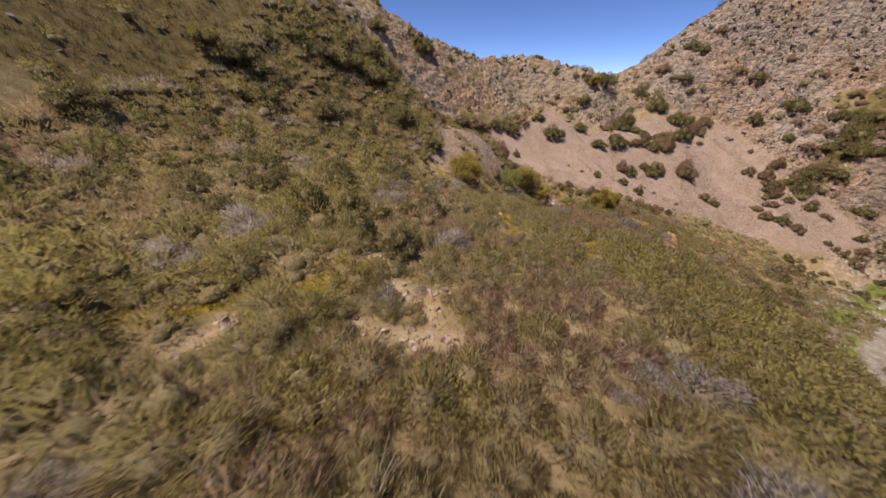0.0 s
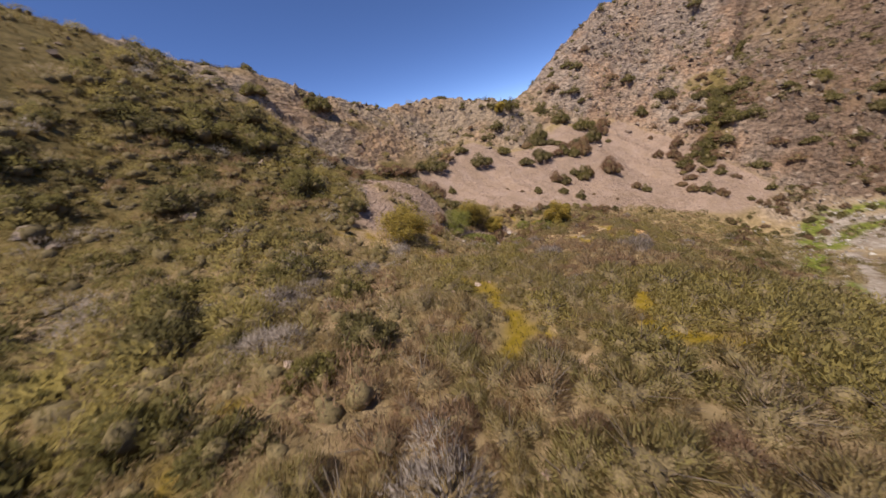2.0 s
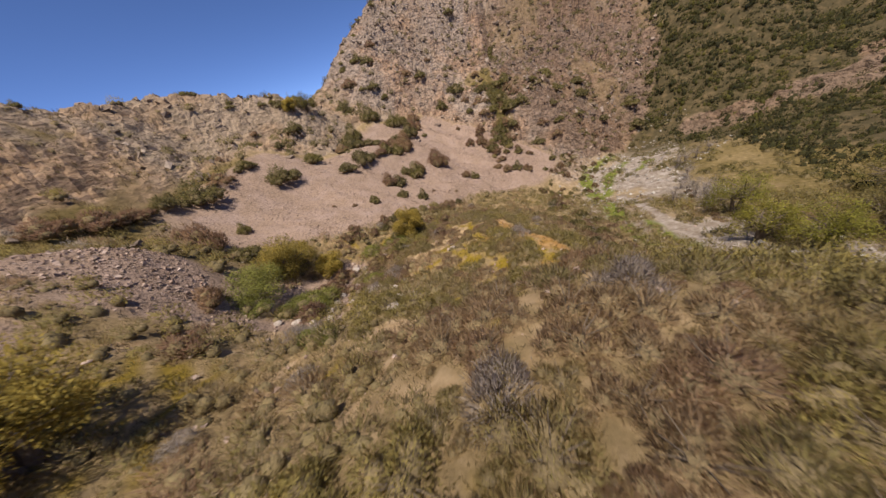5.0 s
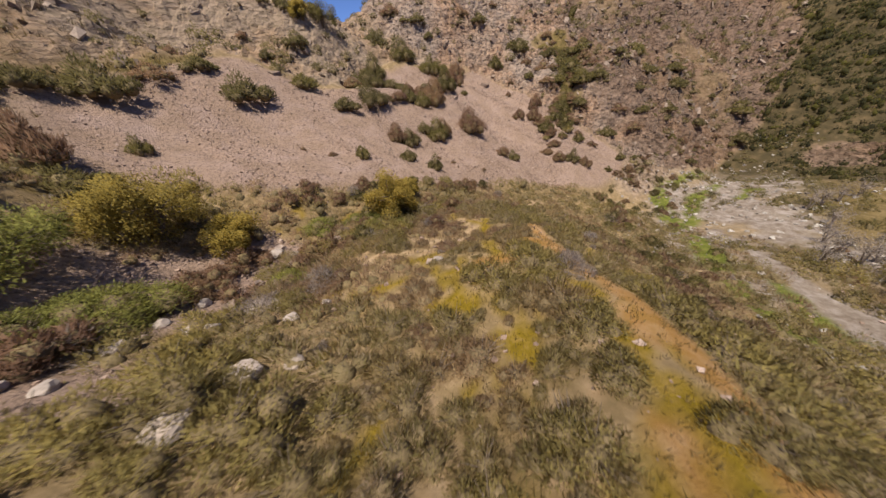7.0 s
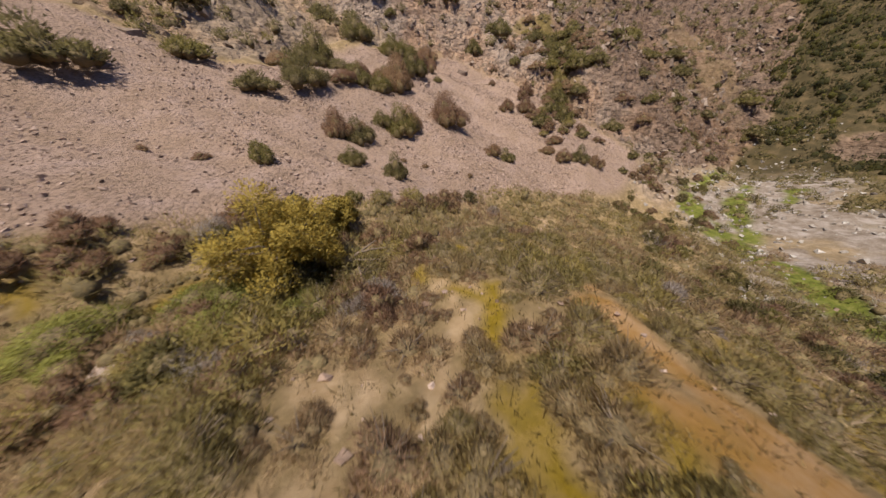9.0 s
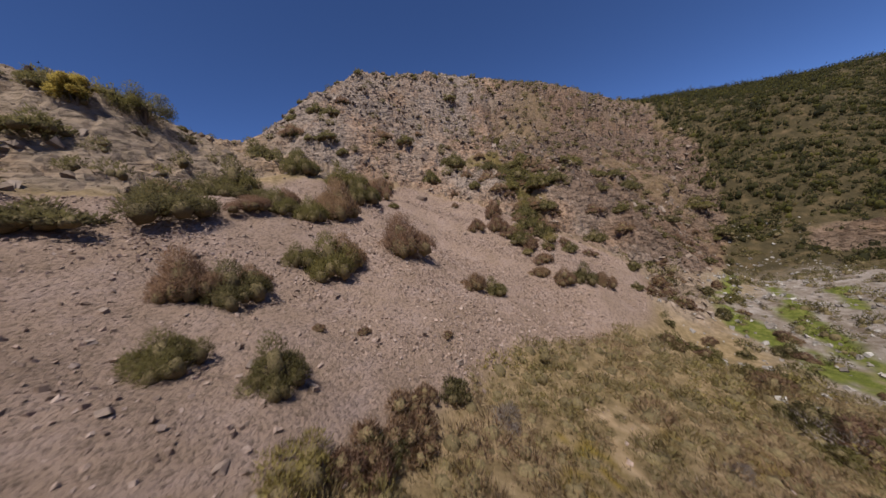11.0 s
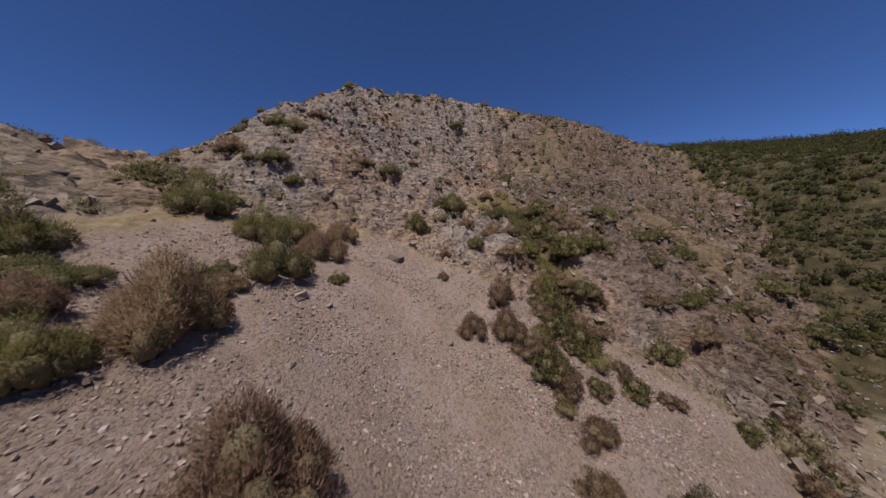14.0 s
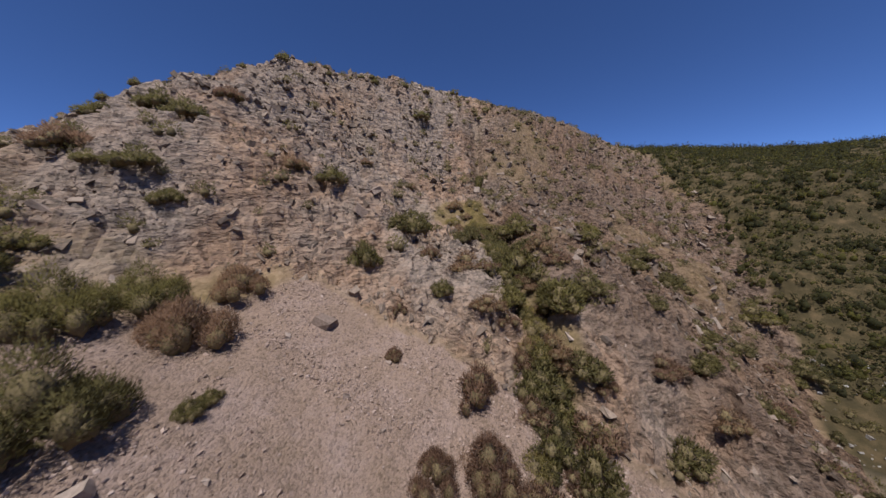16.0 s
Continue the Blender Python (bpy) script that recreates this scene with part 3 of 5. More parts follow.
def tinted(name, stops, roughness=0.85, by_attribute=False, grain=0.0, spread=0.35, sparse=0.32):
    """A colour that differs from thing to thing, and a little from leaf to leaf or stone to stone."""
    m, n, l, b = material(name, roughness)
    if by_attribute:
        a = n.new("ShaderNodeAttribute")
        a.attribute_name = "tint"
        key = a.outputs["Fac"]
    else:
        key = n.new("ShaderNodeObjectInfo").outputs["Random"]
    geo = n.new("ShaderNodeNewGeometry")
    isle = geo.outputs["Random Per Island"]
    mixed = math_node(n, l, "ADD", math_node(n, l, "MULTIPLY", key, 1.0 - spread), math_node(n, l, "MULTIPLY", isle, spread))
    r = ramp_node(n, stops)
    l.new(mixed, r.inputs["Fac"])
    light = math_node(n, l, "ADD", math_node(n, l, "MULTIPLY", isle, 0.36), 0.82)
    hsv = n.new("ShaderNodeHueSaturation")
    l.new(light, hsv.inputs["Value"])
    l.new(r.outputs["Color"], hsv.inputs["Color"])
    col = hsv.outputs["Color"]
    if grain:
        t = noise_node(n, l, geo.outputs["Position"], grain, 8, 0.7)
        g = ramp_node(n, [(0.3, (0.55, 0.55, 0.55)), (0.7, (1.25, 1.22, 1.2))])
        l.new(t.outputs["Fac"], g.inputs["Fac"])
        col = mix_node(n, l, 1.0, col, g.outputs["Color"], "MULTIPLY")
        bump = n.new("ShaderNodeBump")
        bump.inputs["Strength"].default_value, bump.inputs["Distance"].default_value = 0.6, 0.05
        l.new(t.outputs["Fac"], bump.inputs["Height"])
        l.new(bump.outputs["Normal"], b.inputs["Normal"])
    l.new(col, b.inputs["Base Color"])
    if not grain:
        glow = n.new("ShaderNodeBsdfTranslucent")
        l.new(col, glow.inputs["Color"])
        mixer = n.new("ShaderNodeMixShader")
        mixer.inputs[0].default_value = 0.55
        l.new(b.outputs[0], mixer.inputs[1])
        l.new(glow.outputs[0], mixer.inputs[2])
        gaps = n.new("ShaderNodeBsdfTransparent")
        spray = n.new("ShaderNodeMixShader")
        spray.inputs[0].default_value = sparse
        l.new(mixer.outputs[0], spray.inputs[1])
        l.new(gaps.outputs[0], spray.inputs[2])
        l.new(spray.outputs[0], n["Material Output"].inputs["Surface"])
    return m


SAGE = [(0.0, (0.389, 0.27, 0.164)), (0.35, (0.373, 0.283, 0.138)), (0.65, (0.308, 0.265, 0.099)), (0.85, (0.405, 0.311, 0.205)), (1.0, (0.454, 0.351, 0.27))]
GREEN = [(0.0, (0.263, 0.215, 0.096)), (0.5, (0.342, 0.282, 0.108)), (1.0, (0.437, 0.349, 0.119))]
LAUREL = [(0.0, (0.144, 0.122, 0.063)), (0.5, (0.182, 0.158, 0.066)), (1.0, (0.239, 0.205, 0.07))]
CHAPARRAL = [(0.0, (0.061, 0.058, 0.032)), (0.45, (0.083, 0.08, 0.033)), (0.75, (0.108, 0.1, 0.032)), (0.9, (0.158, 0.144, 0.036)), (1.0, (0.144, 0.1, 0.05))]
RUSSET = [(0.0, (0.33, 0.205, 0.145)), (0.5, (0.39, 0.265, 0.165)), (1.0, (0.42, 0.31, 0.185))]
DEAD = [(0.0, (0.33, 0.27, 0.24)), (0.5, (0.43, 0.365, 0.33)), (1.0, (0.52, 0.46, 0.43))]
THICKET = [(0.0, (0.24, 0.143, 0.101)), (0.5, (0.303, 0.189, 0.129)), (1.0, (0.359, 0.24, 0.14))]
OLIVE = [(0.0, (0.354, 0.278, 0.081)), (0.5, (0.48, 0.367, 0.092)), (1.0, (0.571, 0.426, 0.109))]
TOYON = [(0.0, (0.254, 0.262, 0.086)), (0.5, (0.325, 0.328, 0.097)), (1.0, (0.405, 0.394, 0.109))]
DENSE = ("laurel", "thicket", "olive", "chaparral")
LEAF = {k: tinted(k + "_leaves", v, sparse=0.22 if k in DENSE else 0.32) for k, v in (("sage", SAGE), ("green", GREEN), ("russet", RUSSET), ("dead", DEAD), ("olive", OLIVE), ("laurel", LAUREL), ("thicket", THICKET), ("toyon", TOYON))}
MIXED = {k: tinted("mixed_" + k + "_leaves", v, by_attribute=True, sparse=0.22 if k in DENSE else 0.32) for k, v in (("sage", SAGE), ("green", GREEN), ("russet", RUSSET), ("dead", DEAD), ("laurel", LAUREL), ("chaparral", CHAPARRAL))}
# brown twig hearts; the shade inside a shrub is put into their colour
SHADY_TWIGS = tinted("shady_dark_twigs", [(0.0, (0.150, 0.118, 0.062)), (1.0, (0.21, 0.165, 0.085))], grain=14.0)
SHADY_BROWN_TWIGS = tinted("shady_brown_twigs", [(0.0, (0.15, 0.116, 0.066)), (1.0, (0.21, 0.163, 0.092))], grain=14.0)
BARK = tinted("grey_brown_bark", [(0.0, (0.11, 0.085, 0.065)), (1.0, (0.19, 0.155, 0.125))], grain=9.0)
STONE = tinted("pinkish_grey_stone", [(0.0, (0.235, 0.168, 0.130)), (0.5, (0.33, 0.242, 0.196)), (1.0, (0.45, 0.355, 0.305))], grain=4.0, by_attribute=True, spread=0.6)
CRAG = tinted("weathered_crag_rock", [(0.0, (0.14, 0.108, 0.088)), (0.4, (0.20, 0.153, 0.120)), (0.7, (0.265, 0.205, 0.160)), (1.0, (0.38, 0.31, 0.26))], grain=2.2, by_attribute=True, spread=0.6)
PALE = tinted("pale_river_stone", [(0.0, (0.213, 0.180, 0.156)), (0.5, (0.369, 0.336, 0.303)), (1.0, (0.508, 0.484, 0.451))], grain=5.0, by_attribute=True, spread=0.6)


PHI = (1 + 5 ** 0.5) / 2
ICO = np.array([(-1, PHI, 0), (1, PHI, 0), (-1, -PHI, 0), (1, -PHI, 0), (0, -1, PHI), (0, 1, PHI), (0, -1, -PHI), (0, 1, -PHI), (PHI, 0, -1), (PHI, 0, 1), (-PHI, 0, -1), (-PHI, 0, 1)]) / 1.902
ICO_FACES = np.array([(0, 11, 5), (0, 5, 1), (0, 1, 7), (0, 7, 10), (0, 10, 11), (1, 5, 9), (5, 11, 4), (11, 10, 2), (10, 7, 6), (7, 1, 8), (3, 9, 4), (3, 4, 2), (3, 2, 6), (3, 6, 8), (3, 8, 9), (4, 9, 5), (2, 4, 11), (6, 2, 10), (8, 6, 7), (9, 8, 1)])


def mound(r, n, long, wide, lobes, up, flat, core=0.64, spread=0.36):
    """A shrub one metre across: upright sprays of leaves over a cluster of domes, each dome on a heart of tangled twigs."""
    a, d = r.uniform(0, 2 * np.pi, lobes), np.sqrt(r.uniform(0.15, 1, lobes)) * spread
    rad = r.uniform(0.55, 1.0, lobes) * (0.34 if lobes < 6 else 0.27 if lobes < 10 else 0.20)
    d[0], rad[0] = 0.04, rad.max() * 1.1
    tall = np.minimum(rad * r.uniform(1.0, 1.5, lobes), 0.46) * flat * (1.25 - 0.9 * d)
    lift = flat * 0.30 * np.maximum(0, 1 - d / 0.42) * (lobes > 9)
    c = np.stack([np.cos(a) * d, np.sin(a) * d, lift * r.uniform(0.5, 1.0, lobes)], -1)
    axes = np.stack([rad, rad, tall], -1)
    m = int(n * 2.2)
    k = r.choice(lobes, m, p=rad ** 2 / (rad ** 2).sum())
    v = r.normal(size=(m, 3))
    v /= np.linalg.norm(v, axis=1)[:, None]
    v[:, 2] = np.where(v[:, 2] < -0.15, -v[:, 2], v[:, 2])
    u = 0.66 + 0.44 * r.random(m) + 0.30 * (r.random(m) < 0.15) * r.random(m)
    p = c[k] + v * axes[k] * u[:, None]
    inside = ((((p[:, None] - c[None]) / axes[None]) ** 2).sum(-1) < 0.5).any(1)
    keep = np.flatnonzero(~inside & (p[:, 2] > -0.02))[:n]
    p, v, n = p[keep], v[keep], len(keep)
    way = v * np.array([1, 1, 0.7]) + np.array([0, 0, up]) + r.normal(size=(n, 3)) * 0.38
    way /= np.linalg.norm(way, axis=1)[:, None]
    side = np.cross(way, r.normal(size=(n, 3)))
    side /= np.linalg.norm(side, axis=1)[:, None] + 1e-9
    ln, wd = long * r.uniform(0.5, 1.4, n)[:, None], wide * r.uniform(0.6, 1.4, n)[:, None]
    p = p - way * ln * 0.5
    verts = np.stack([p - side * wd / 2, p + side * wd / 2, p + way * ln], 1).reshape(-1, 3)
    faces = np.arange(n * 3).reshape(-1, 3)
    soft = v * 0.85 + np.array([0, 0, 0.25]) + r.normal(size=(n, 3)) * 0.35
    soft = np.repeat(soft / np.linalg.norm(soft, axis=1)[:, None], 3, 0)
    if not core:
        return verts, faces, soft
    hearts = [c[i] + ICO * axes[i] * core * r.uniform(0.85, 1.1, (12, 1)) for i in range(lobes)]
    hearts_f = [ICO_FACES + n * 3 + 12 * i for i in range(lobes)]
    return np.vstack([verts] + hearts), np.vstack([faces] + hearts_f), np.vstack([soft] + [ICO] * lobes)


def branching(nodes, limbs, sides=4):
    """One branching piece of wood: nodes are (place, thickness), limbs are pairs of nodes that share their rings."""
    ang = np.arange(sides) * 2 * np.pi / sides
    ways = [np.zeros(3) for _ in nodes]
    for i, j in limbs:
        w = np.array(nodes[j][0], float) - np.array(nodes[i][0], float)
        ways[j] = ways[j] + w
        ways[i] = ways[i] + w if not ways[i].any() else ways[i]
    vs = []
    for (p, r), w in zip(nodes, ways):
        w = w / (np.linalg.norm(w) + 1e-9)
        s1 = np.cross(w, [0.3, 0.9, 0.2])
        s1 /= np.linalg.norm(s1) + 1e-9
        vs.append(np.array(p, float) + (np.cos(ang)[:, None] * s1 + np.sin(ang)[:, None] * np.cross(w, s1)) * r)
    fs = [(i * sides + q, i * sides + (q + 1) % sides, j * sides + (q + 1) % sides, j * sides + q) for i, j in limbs for q in range(sides)]
    return np.vstack(vs), np.array(fs)


def stems(r, size, count, reach=0.36, rad=0.010):
    nodes, limbs = [((0, 0, -0.15), rad * 1.5)], []
    for i in range(count):
        a, d = r.uniform(0, 2 * np.pi), size * reach * math.sqrt(r.random())
        nodes.append(((math.cos(a) * d * 0.35, math.sin(a) * d * 0.35, size * 0.18), rad * 0.7))
        nodes.append(((math.cos(a) * d, math.sin(a) * d, size * r.uniform(0.25, 0.42)), rad * 0.25))
        limbs += [(0, len(nodes) - 2), (len(nodes) - 2, len(nodes) - 1)]
    return branching(nodes, limbs)


# each kind: leaves, leaf length, leaf width, lobes, upward lean, flatness, stems, leaf colour
KINDS = {
    "sagebrush": (1900, 0.105, 0.0130, 6, 0.60, 0.80, 7, "sage"),
    "green_shrub": (1900, 0.062, 0.022, 8, 0.45, 0.90, 6, "green"),
    "russet_shrub": (1800, 0.100, 0.0125, 6, 0.60, 0.78, 7, "russet"),
    "dead_shrub": (2600, 0.085, 0.012, 7, 0.55, 0.85, 12, "dead"),
    "laurel_shrub": (1500, 0.075, 0.030, 12, 0.45, 0.90, 7, "laurel"),
    "buckwheat_shrub": (1600, 0.078, 0.022, 12, 0.45, 0.85, 8, "thicket"),
    "laurel_bush": (8500, 0.040, 0.011, 19, 0.50, 0.92, 9, "laurel"),
    "buckwheat_bush": (9500, 0.038, 0.0105, 21, 0.40, 0.92, 10, "thicket"),
    "toyon_bush": (8000, 0.034, 0.014, 21, 0.35, 0.95, 9, "toyon"),
    "chaparral": (1000, 0.100, 0.050, 6, 0.40, 1.00, 6, "chaparral"),
}
LABELS = {
    "sagebrush": "brown and olive fine-leaved sagebrush on the dry slope",
    "green_shrub": "dense dark green rounded chaparral shrub on the slope",
    "russet_shrub": "red-brown dry shrub with fine twiggy foliage",
    "laurel_shrub": "broad dark green shrub spreading over the scree",
    "buckwheat_shrub": "broad red-brown shrub with twiggy foliage on the scree",
    "laurel_bush": "broad dark green shrub spreading over the scree",
    "buckwheat_bush": "broad red-brown shrub with twiggy foliage on the scree",
    "toyon_bush": "broad fresh green shrub crowding the gully",
    "dead_shrub": "leafless grey shrub with a tangle of dead twigs",
}


def shrub_kind(kind, variants=4):
    """Prototype shrubs one metre across, off the place, with stems and foliage."""
    n, long, wide, lobes, up, flat, sticks, leaf = KINDS[kind]
    out = []
    for i in range(variants):
        r = np.random.default_rng(100 + i + 10 * list(KINDS).index(kind))
        hollow = kind == "dead_shrub"
        v, f, o = mound(r, n, long, wide, lobes, up, flat, 0.0 if hollow else 0.6)
        # heart faces get twig brown toned as the shaded inside
        out.append((raw_mesh("foliage", v, f, LEAF[leaf], None, 0 if hollow else 20 * lobes, SHADY_TWIGS if leaf in DENSE else SHADY_BROWN_TWIGS, o), raw_mesh("stem", *stems(r, 1.0, sticks), BARK)))
    return out


MODELS = {k: shrub_kind(k) for k in KINDS if k != "chaparral"}


def lean_pose(x, y, z, turn, size, tall=1.0):
    return Matrix.Translation((x, y, z)) @ Matrix.Rotation(turn, 4, "Z") @ Matrix.Diagonal((size, size, size * tall, 1))


def shrub(kind, x, y, size, tall=1.0, label="", group=""):
    foliage, sticks = MODELS[kind][int(rng.integers(0, len(MODELS[kind])))]
    root = new(kind)
    root.matrix_world = lean_pose(x, y, float(land(x, y)[0]) - 0.04 * size, rng.uniform(0, 6.28), size, tall)
    tagged(root, label or LABELS[kind], "shrub", group or kind.replace("_", " ") + " on the slopes")
    for name, me in (("foliage", foliage), ("stem", sticks)):
        part = new(name, me)
        part.parent = root
    return root


def shrub_mass(name, kind, xs, ys, sizes, label, leaves=200, bigger=1.9, tall=1.0, category="shrubs", knots=3):
    """Many shrubs too far or too many to count, as one mesh."""
    n, long, wide, lobes, up, flat, sticks, leaf = KINDS[kind]
    models = []
    for i in range(6):
        r = np.random.default_rng(500 + i)
        models.append(mound(r, leaves, long * bigger, wide * bigger * 1.4, knots, up, flat, 0.47))
    zs = land(xs, ys)
    vs, fs, tints, ways, hearts, at = [], [], [], [], [], 0
    for x, y, z, s in zip(xs, ys, zs, sizes):
        v, f, o = models[int(rng.integers(0, 6))]
        # heart faces take the inner-shade twig colour, except in chaparral
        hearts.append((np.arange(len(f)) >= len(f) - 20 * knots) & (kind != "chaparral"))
        fs.append(f + at)
        at += len(v)
        a = rng.uniform(0, 6.28)
        c, d = math.cos(a) * s, math.sin(a) * s
        h = s * tall * rng.uniform(0.8, 1.2)
        vs.append(np.stack([v[:, 0] * c - v[:, 1] * d + x, v[:, 0] * d + v[:, 1] * c + y, v[:, 2] * h + z - 0.05 * s], -1))
        ways.append(np.stack([o[:, 0] * math.cos(a) - o[:, 1] * math.sin(a), o[:, 0] * math.sin(a) + o[:, 1] * math.cos(a), o[:, 2]], -1))
        tints.append(np.full(len(v), rng.random()))
    v = np.vstack(vs)
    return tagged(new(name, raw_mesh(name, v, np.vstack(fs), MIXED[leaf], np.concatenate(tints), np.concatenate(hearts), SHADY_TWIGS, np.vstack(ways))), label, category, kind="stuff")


# ---- shrubs of the ridge ----
def path_gap(x, y):
    """Bare strips and patches between the shrubs."""
    return step_up(fbm(x, y, 0.22, 4, 60), -0.12, 0.02)


def ridge_weight(x, y):
    m = masks(x, y)
    open_ground = (1 - m["scree"]) * (1 - m["rock"]) * (1 - m["wash"]) * (1 - 0.45 * m["turf"])
    bare = np.interp(y, [0, 15, 30, 50], [0.05, 0.06, 0.12, 0.2])
    return open_ground * (1 - bare * path_gap(x, y)) * (1 - 0.97 * m["lane"]) * (1 - 0.97 * m["moss"]) * (1 - 0.97 * m["bare"])


def pack(x0, x1, y0, y1, tries, weight, size, closeness):
    """Spots of the plan for shrubs that touch but hardly overlap, the broad ones first."""
    px, py = rng.uniform(x0, x1, tries), rng.uniform(y0, y1, tries)
    ok = rng.random(tries) < weight(px, py)
    px, py = px[ok], py[ok]
    w = size(px, py)
    px, py, w = px[w > 0], py[w > 0], w[w > 0]
    order = np.argsort(-w + rng.normal(size=len(w)) * 0.15)
    px, py, w = px[order], py[order], w[order]
    near = closeness(px, py)
    cells, keep = {}, []
    for i in range(len(px)):
        cx, cy = int(px[i] // 3), int(py[i] // 3)
        if all(math.hypot(px[i] - px[j], py[i] - py[j]) > near[i] * (w[i] + w[j]) for ax in (-1, 0, 1) for ay in (-1, 0, 1) for j in cells.get((cx + ax, cy + ay), ())):
            cells.setdefault((cx, cy), []).append(i)
            keep.append(i)
    return px[keep], py[keep], w[keep]


def flank(x, y):
    """The side of the ridge towards the river, where the dark green shrubs crowd."""
    return 0.13 * step_up(x - np.interp(y, [0, 10, 20, 25, 28], [6, 8, 10, 20, 99]), 0, 3)


def ridge_width(x, y):
    """Shrub width: a few broad shrubs among many small ones, narrower beside the open patches."""
    w = 0.7 + 1.9 * rng.random(len(x)) ** 2.2 + 0.7 * step_up(fbm(x, y, 0.13, 3, 83) + flank(x, y), 0.02, 0.2)
    clear = np.ones(len(x))
    for ax, ay in ((1, 0), (-1, 0), (0, 1), (0, -1)):
        m = masks(x + 0.26 * w * ax, y + 0.26 * w * ay)
        clear = np.minimum(clear, 1 - np.maximum(np.maximum(m["moss"], m["bare"]), m["lane"]))
    return np.where(clear > 0.45, w, np.where(rng.random(len(x)) < 0.12, 0.55, 0.0))


ridge_x, ridge_y, ridge_size = pack(-24, 66, -3, 62, 40000, ridge_weight, ridge_width, lambda x, y: 0.28 + 0.03 * step_up(y, 20, 30) - 0.03 * step_up(-x, 0, 4))
ridge_size = ridge_size * 1.08
apart = near_line([(1, 3), (4, 16), (9, 19), (20, 31), (30, 40), (40, 48)], ridge_x, ridge_y)
order = np.argsort(apart + rng.uniform(0, 3, len(apart)))
ridge_x, ridge_y, ridge_size = ridge_x[order], ridge_y[order], ridge_size[order]
kind_noise = fbm(ridge_x, ridge_y, 0.13, 3, 83) + flank(ridge_x, ridge_y) + rng.normal(size=len(ridge_x)) * 0.07
ridge_kind = np.where((kind_noise > 0.11) & (ridge_size > 0.9), "green_shrub", np.where(kind_noise < -0.11, "russet_shrub", "sagebrush"))
ridge_kind = np.where(rng.random(len(ridge_x)) < np.where(ridge_x < 0, 0.10, 0.035), "dead_shrub", ridge_kind)
ridge_kind = np.where((rng.random(len(ridge_x)) < 0.26 * step_up(-ridge_x, 0, 3) * step_up(ridge_y, 6, 10)), "laurel_shrub", ridge_kind)
RIDGE_LABELS = {**LABELS, "laurel_shrub": "dark green spreading shrub on the flank of the ridge"}
for kind, single in (("sagebrush", 290), ("green_shrub", 170), ("russet_shrub", 150), ("dead_shrub", 50), ("laurel_shrub", 40)):
    pick = np.flatnonzero(ridge_kind == kind)
    for i in pick[:single]:
        shrub(kind, ridge_x[i], ridge_y[i], ridge_size[i], rng.uniform(0.8, 1.15), RIDGE_LABELS[kind])
    rest = pick[single:]
    if len(rest):
        shrub_mass(kind + "_cover", kind, ridge_x[rest], ridge_y[rest], ridge_size[rest], RIDGE_LABELS[kind].replace(" shrub", " shrubs") + ", many together", 380, 1.2, knots=4)

# ---- far slopes ----
def hill_weight(x, y):
    m = masks(x, y)
    return m["turf"] * np.where(fbm(x, y, 0.09, 3, 21) > 0.03, 0.55, 0.26) * step_up(24 - x, 0, 1)


hill_x, hill_y = scatter(-60, 22, -5, 100, 1.45, hill_weight)
shrub_mass("hillside_shrubs", "green_shrub", hill_x, hill_y, 0.45 + 2.3 * rng.random(len(hill_x)) ** 3, "dark olive shrubs dotted over the grassy hillside", 280, 1.15)


def crag_weight(x, y):
    m = masks(x, y)
    return m["rock"] * np.where(fbm(x, y, 0.08, 3, 31) > 0.05, 0.34, 0.12) * (1 + 0.8 * step_up(x, 88, 96) + 0.5 * step_up(62 - x, 0, 6)) + m["turf"] * step_up(x, 60, 80) * 0.4 + (1 - m["scree"]) * 0.2 * step_up(66 - x, 0, 4) * step_up(y, 72, 76) + m["rock"] * 0.25 * step_up(x, 120, 140)


crag_x, crag_y = scatter(12, 205, 40, 122, 2.1, crag_weight)
shrub_mass("crag_shrubs", "laurel_shrub", crag_x, crag_y, rng.uniform(1.0, 3.0, len(crag_x)), "dark shrubs rooted in the rocky faces", 190, 1.3)


def canyon_weight(x, y):
    m = masks(x, y)
    return (1 - m["wash"]) * (1 - 0.8 * m["rock"]) * (1 - m["scree"]) * np.where(fbm(x, y, 0.06, 4, 58) > 0.07, 0.45, 0.95)


far_x, far_y = scatter(60, 250, -45, 82, 1.38, lambda x, y: 0.8 * canyon_weight(x, y) * np.where(y < np.interp(x, *FAR_EDGE) + 2, 1, 0))
shrub_mass("canyon_chaparral", "chaparral", far_x, far_y, 1.3 + 3.4 * rng.random(len(far_x)) ** 2, "dense dark green chaparral covering the far canyon side", 40, 1.3, 1.1)


def bed_weight(x, y):
    m = masks(x, y)
    near = np.maximum(step_up(17 - near_line("river", x, y), -2, 6), step_up(x, 52, 60) * step_up(30 - y, 0, 4) * (1 - m["far"]))
    return near * (1 - m["silt"]) * (1 - m["rock"]) * (1 - m["scree"]) * np.clip(0.28 + 1.8 * fbm(x, y, 0.13, 4, 77), 0.03, 0.8)


bed_x, bed_y = scatter(28, 128, 0, 56, 1.5, bed_weight)
shrub_mass("riverside_scrub", "laurel_shrub", bed_x, bed_y, 0.6 + 2.2 * rng.random(len(bed_x)) ** 1.8, "low green and brown scrub along the dry river bed", 220, 1.2)

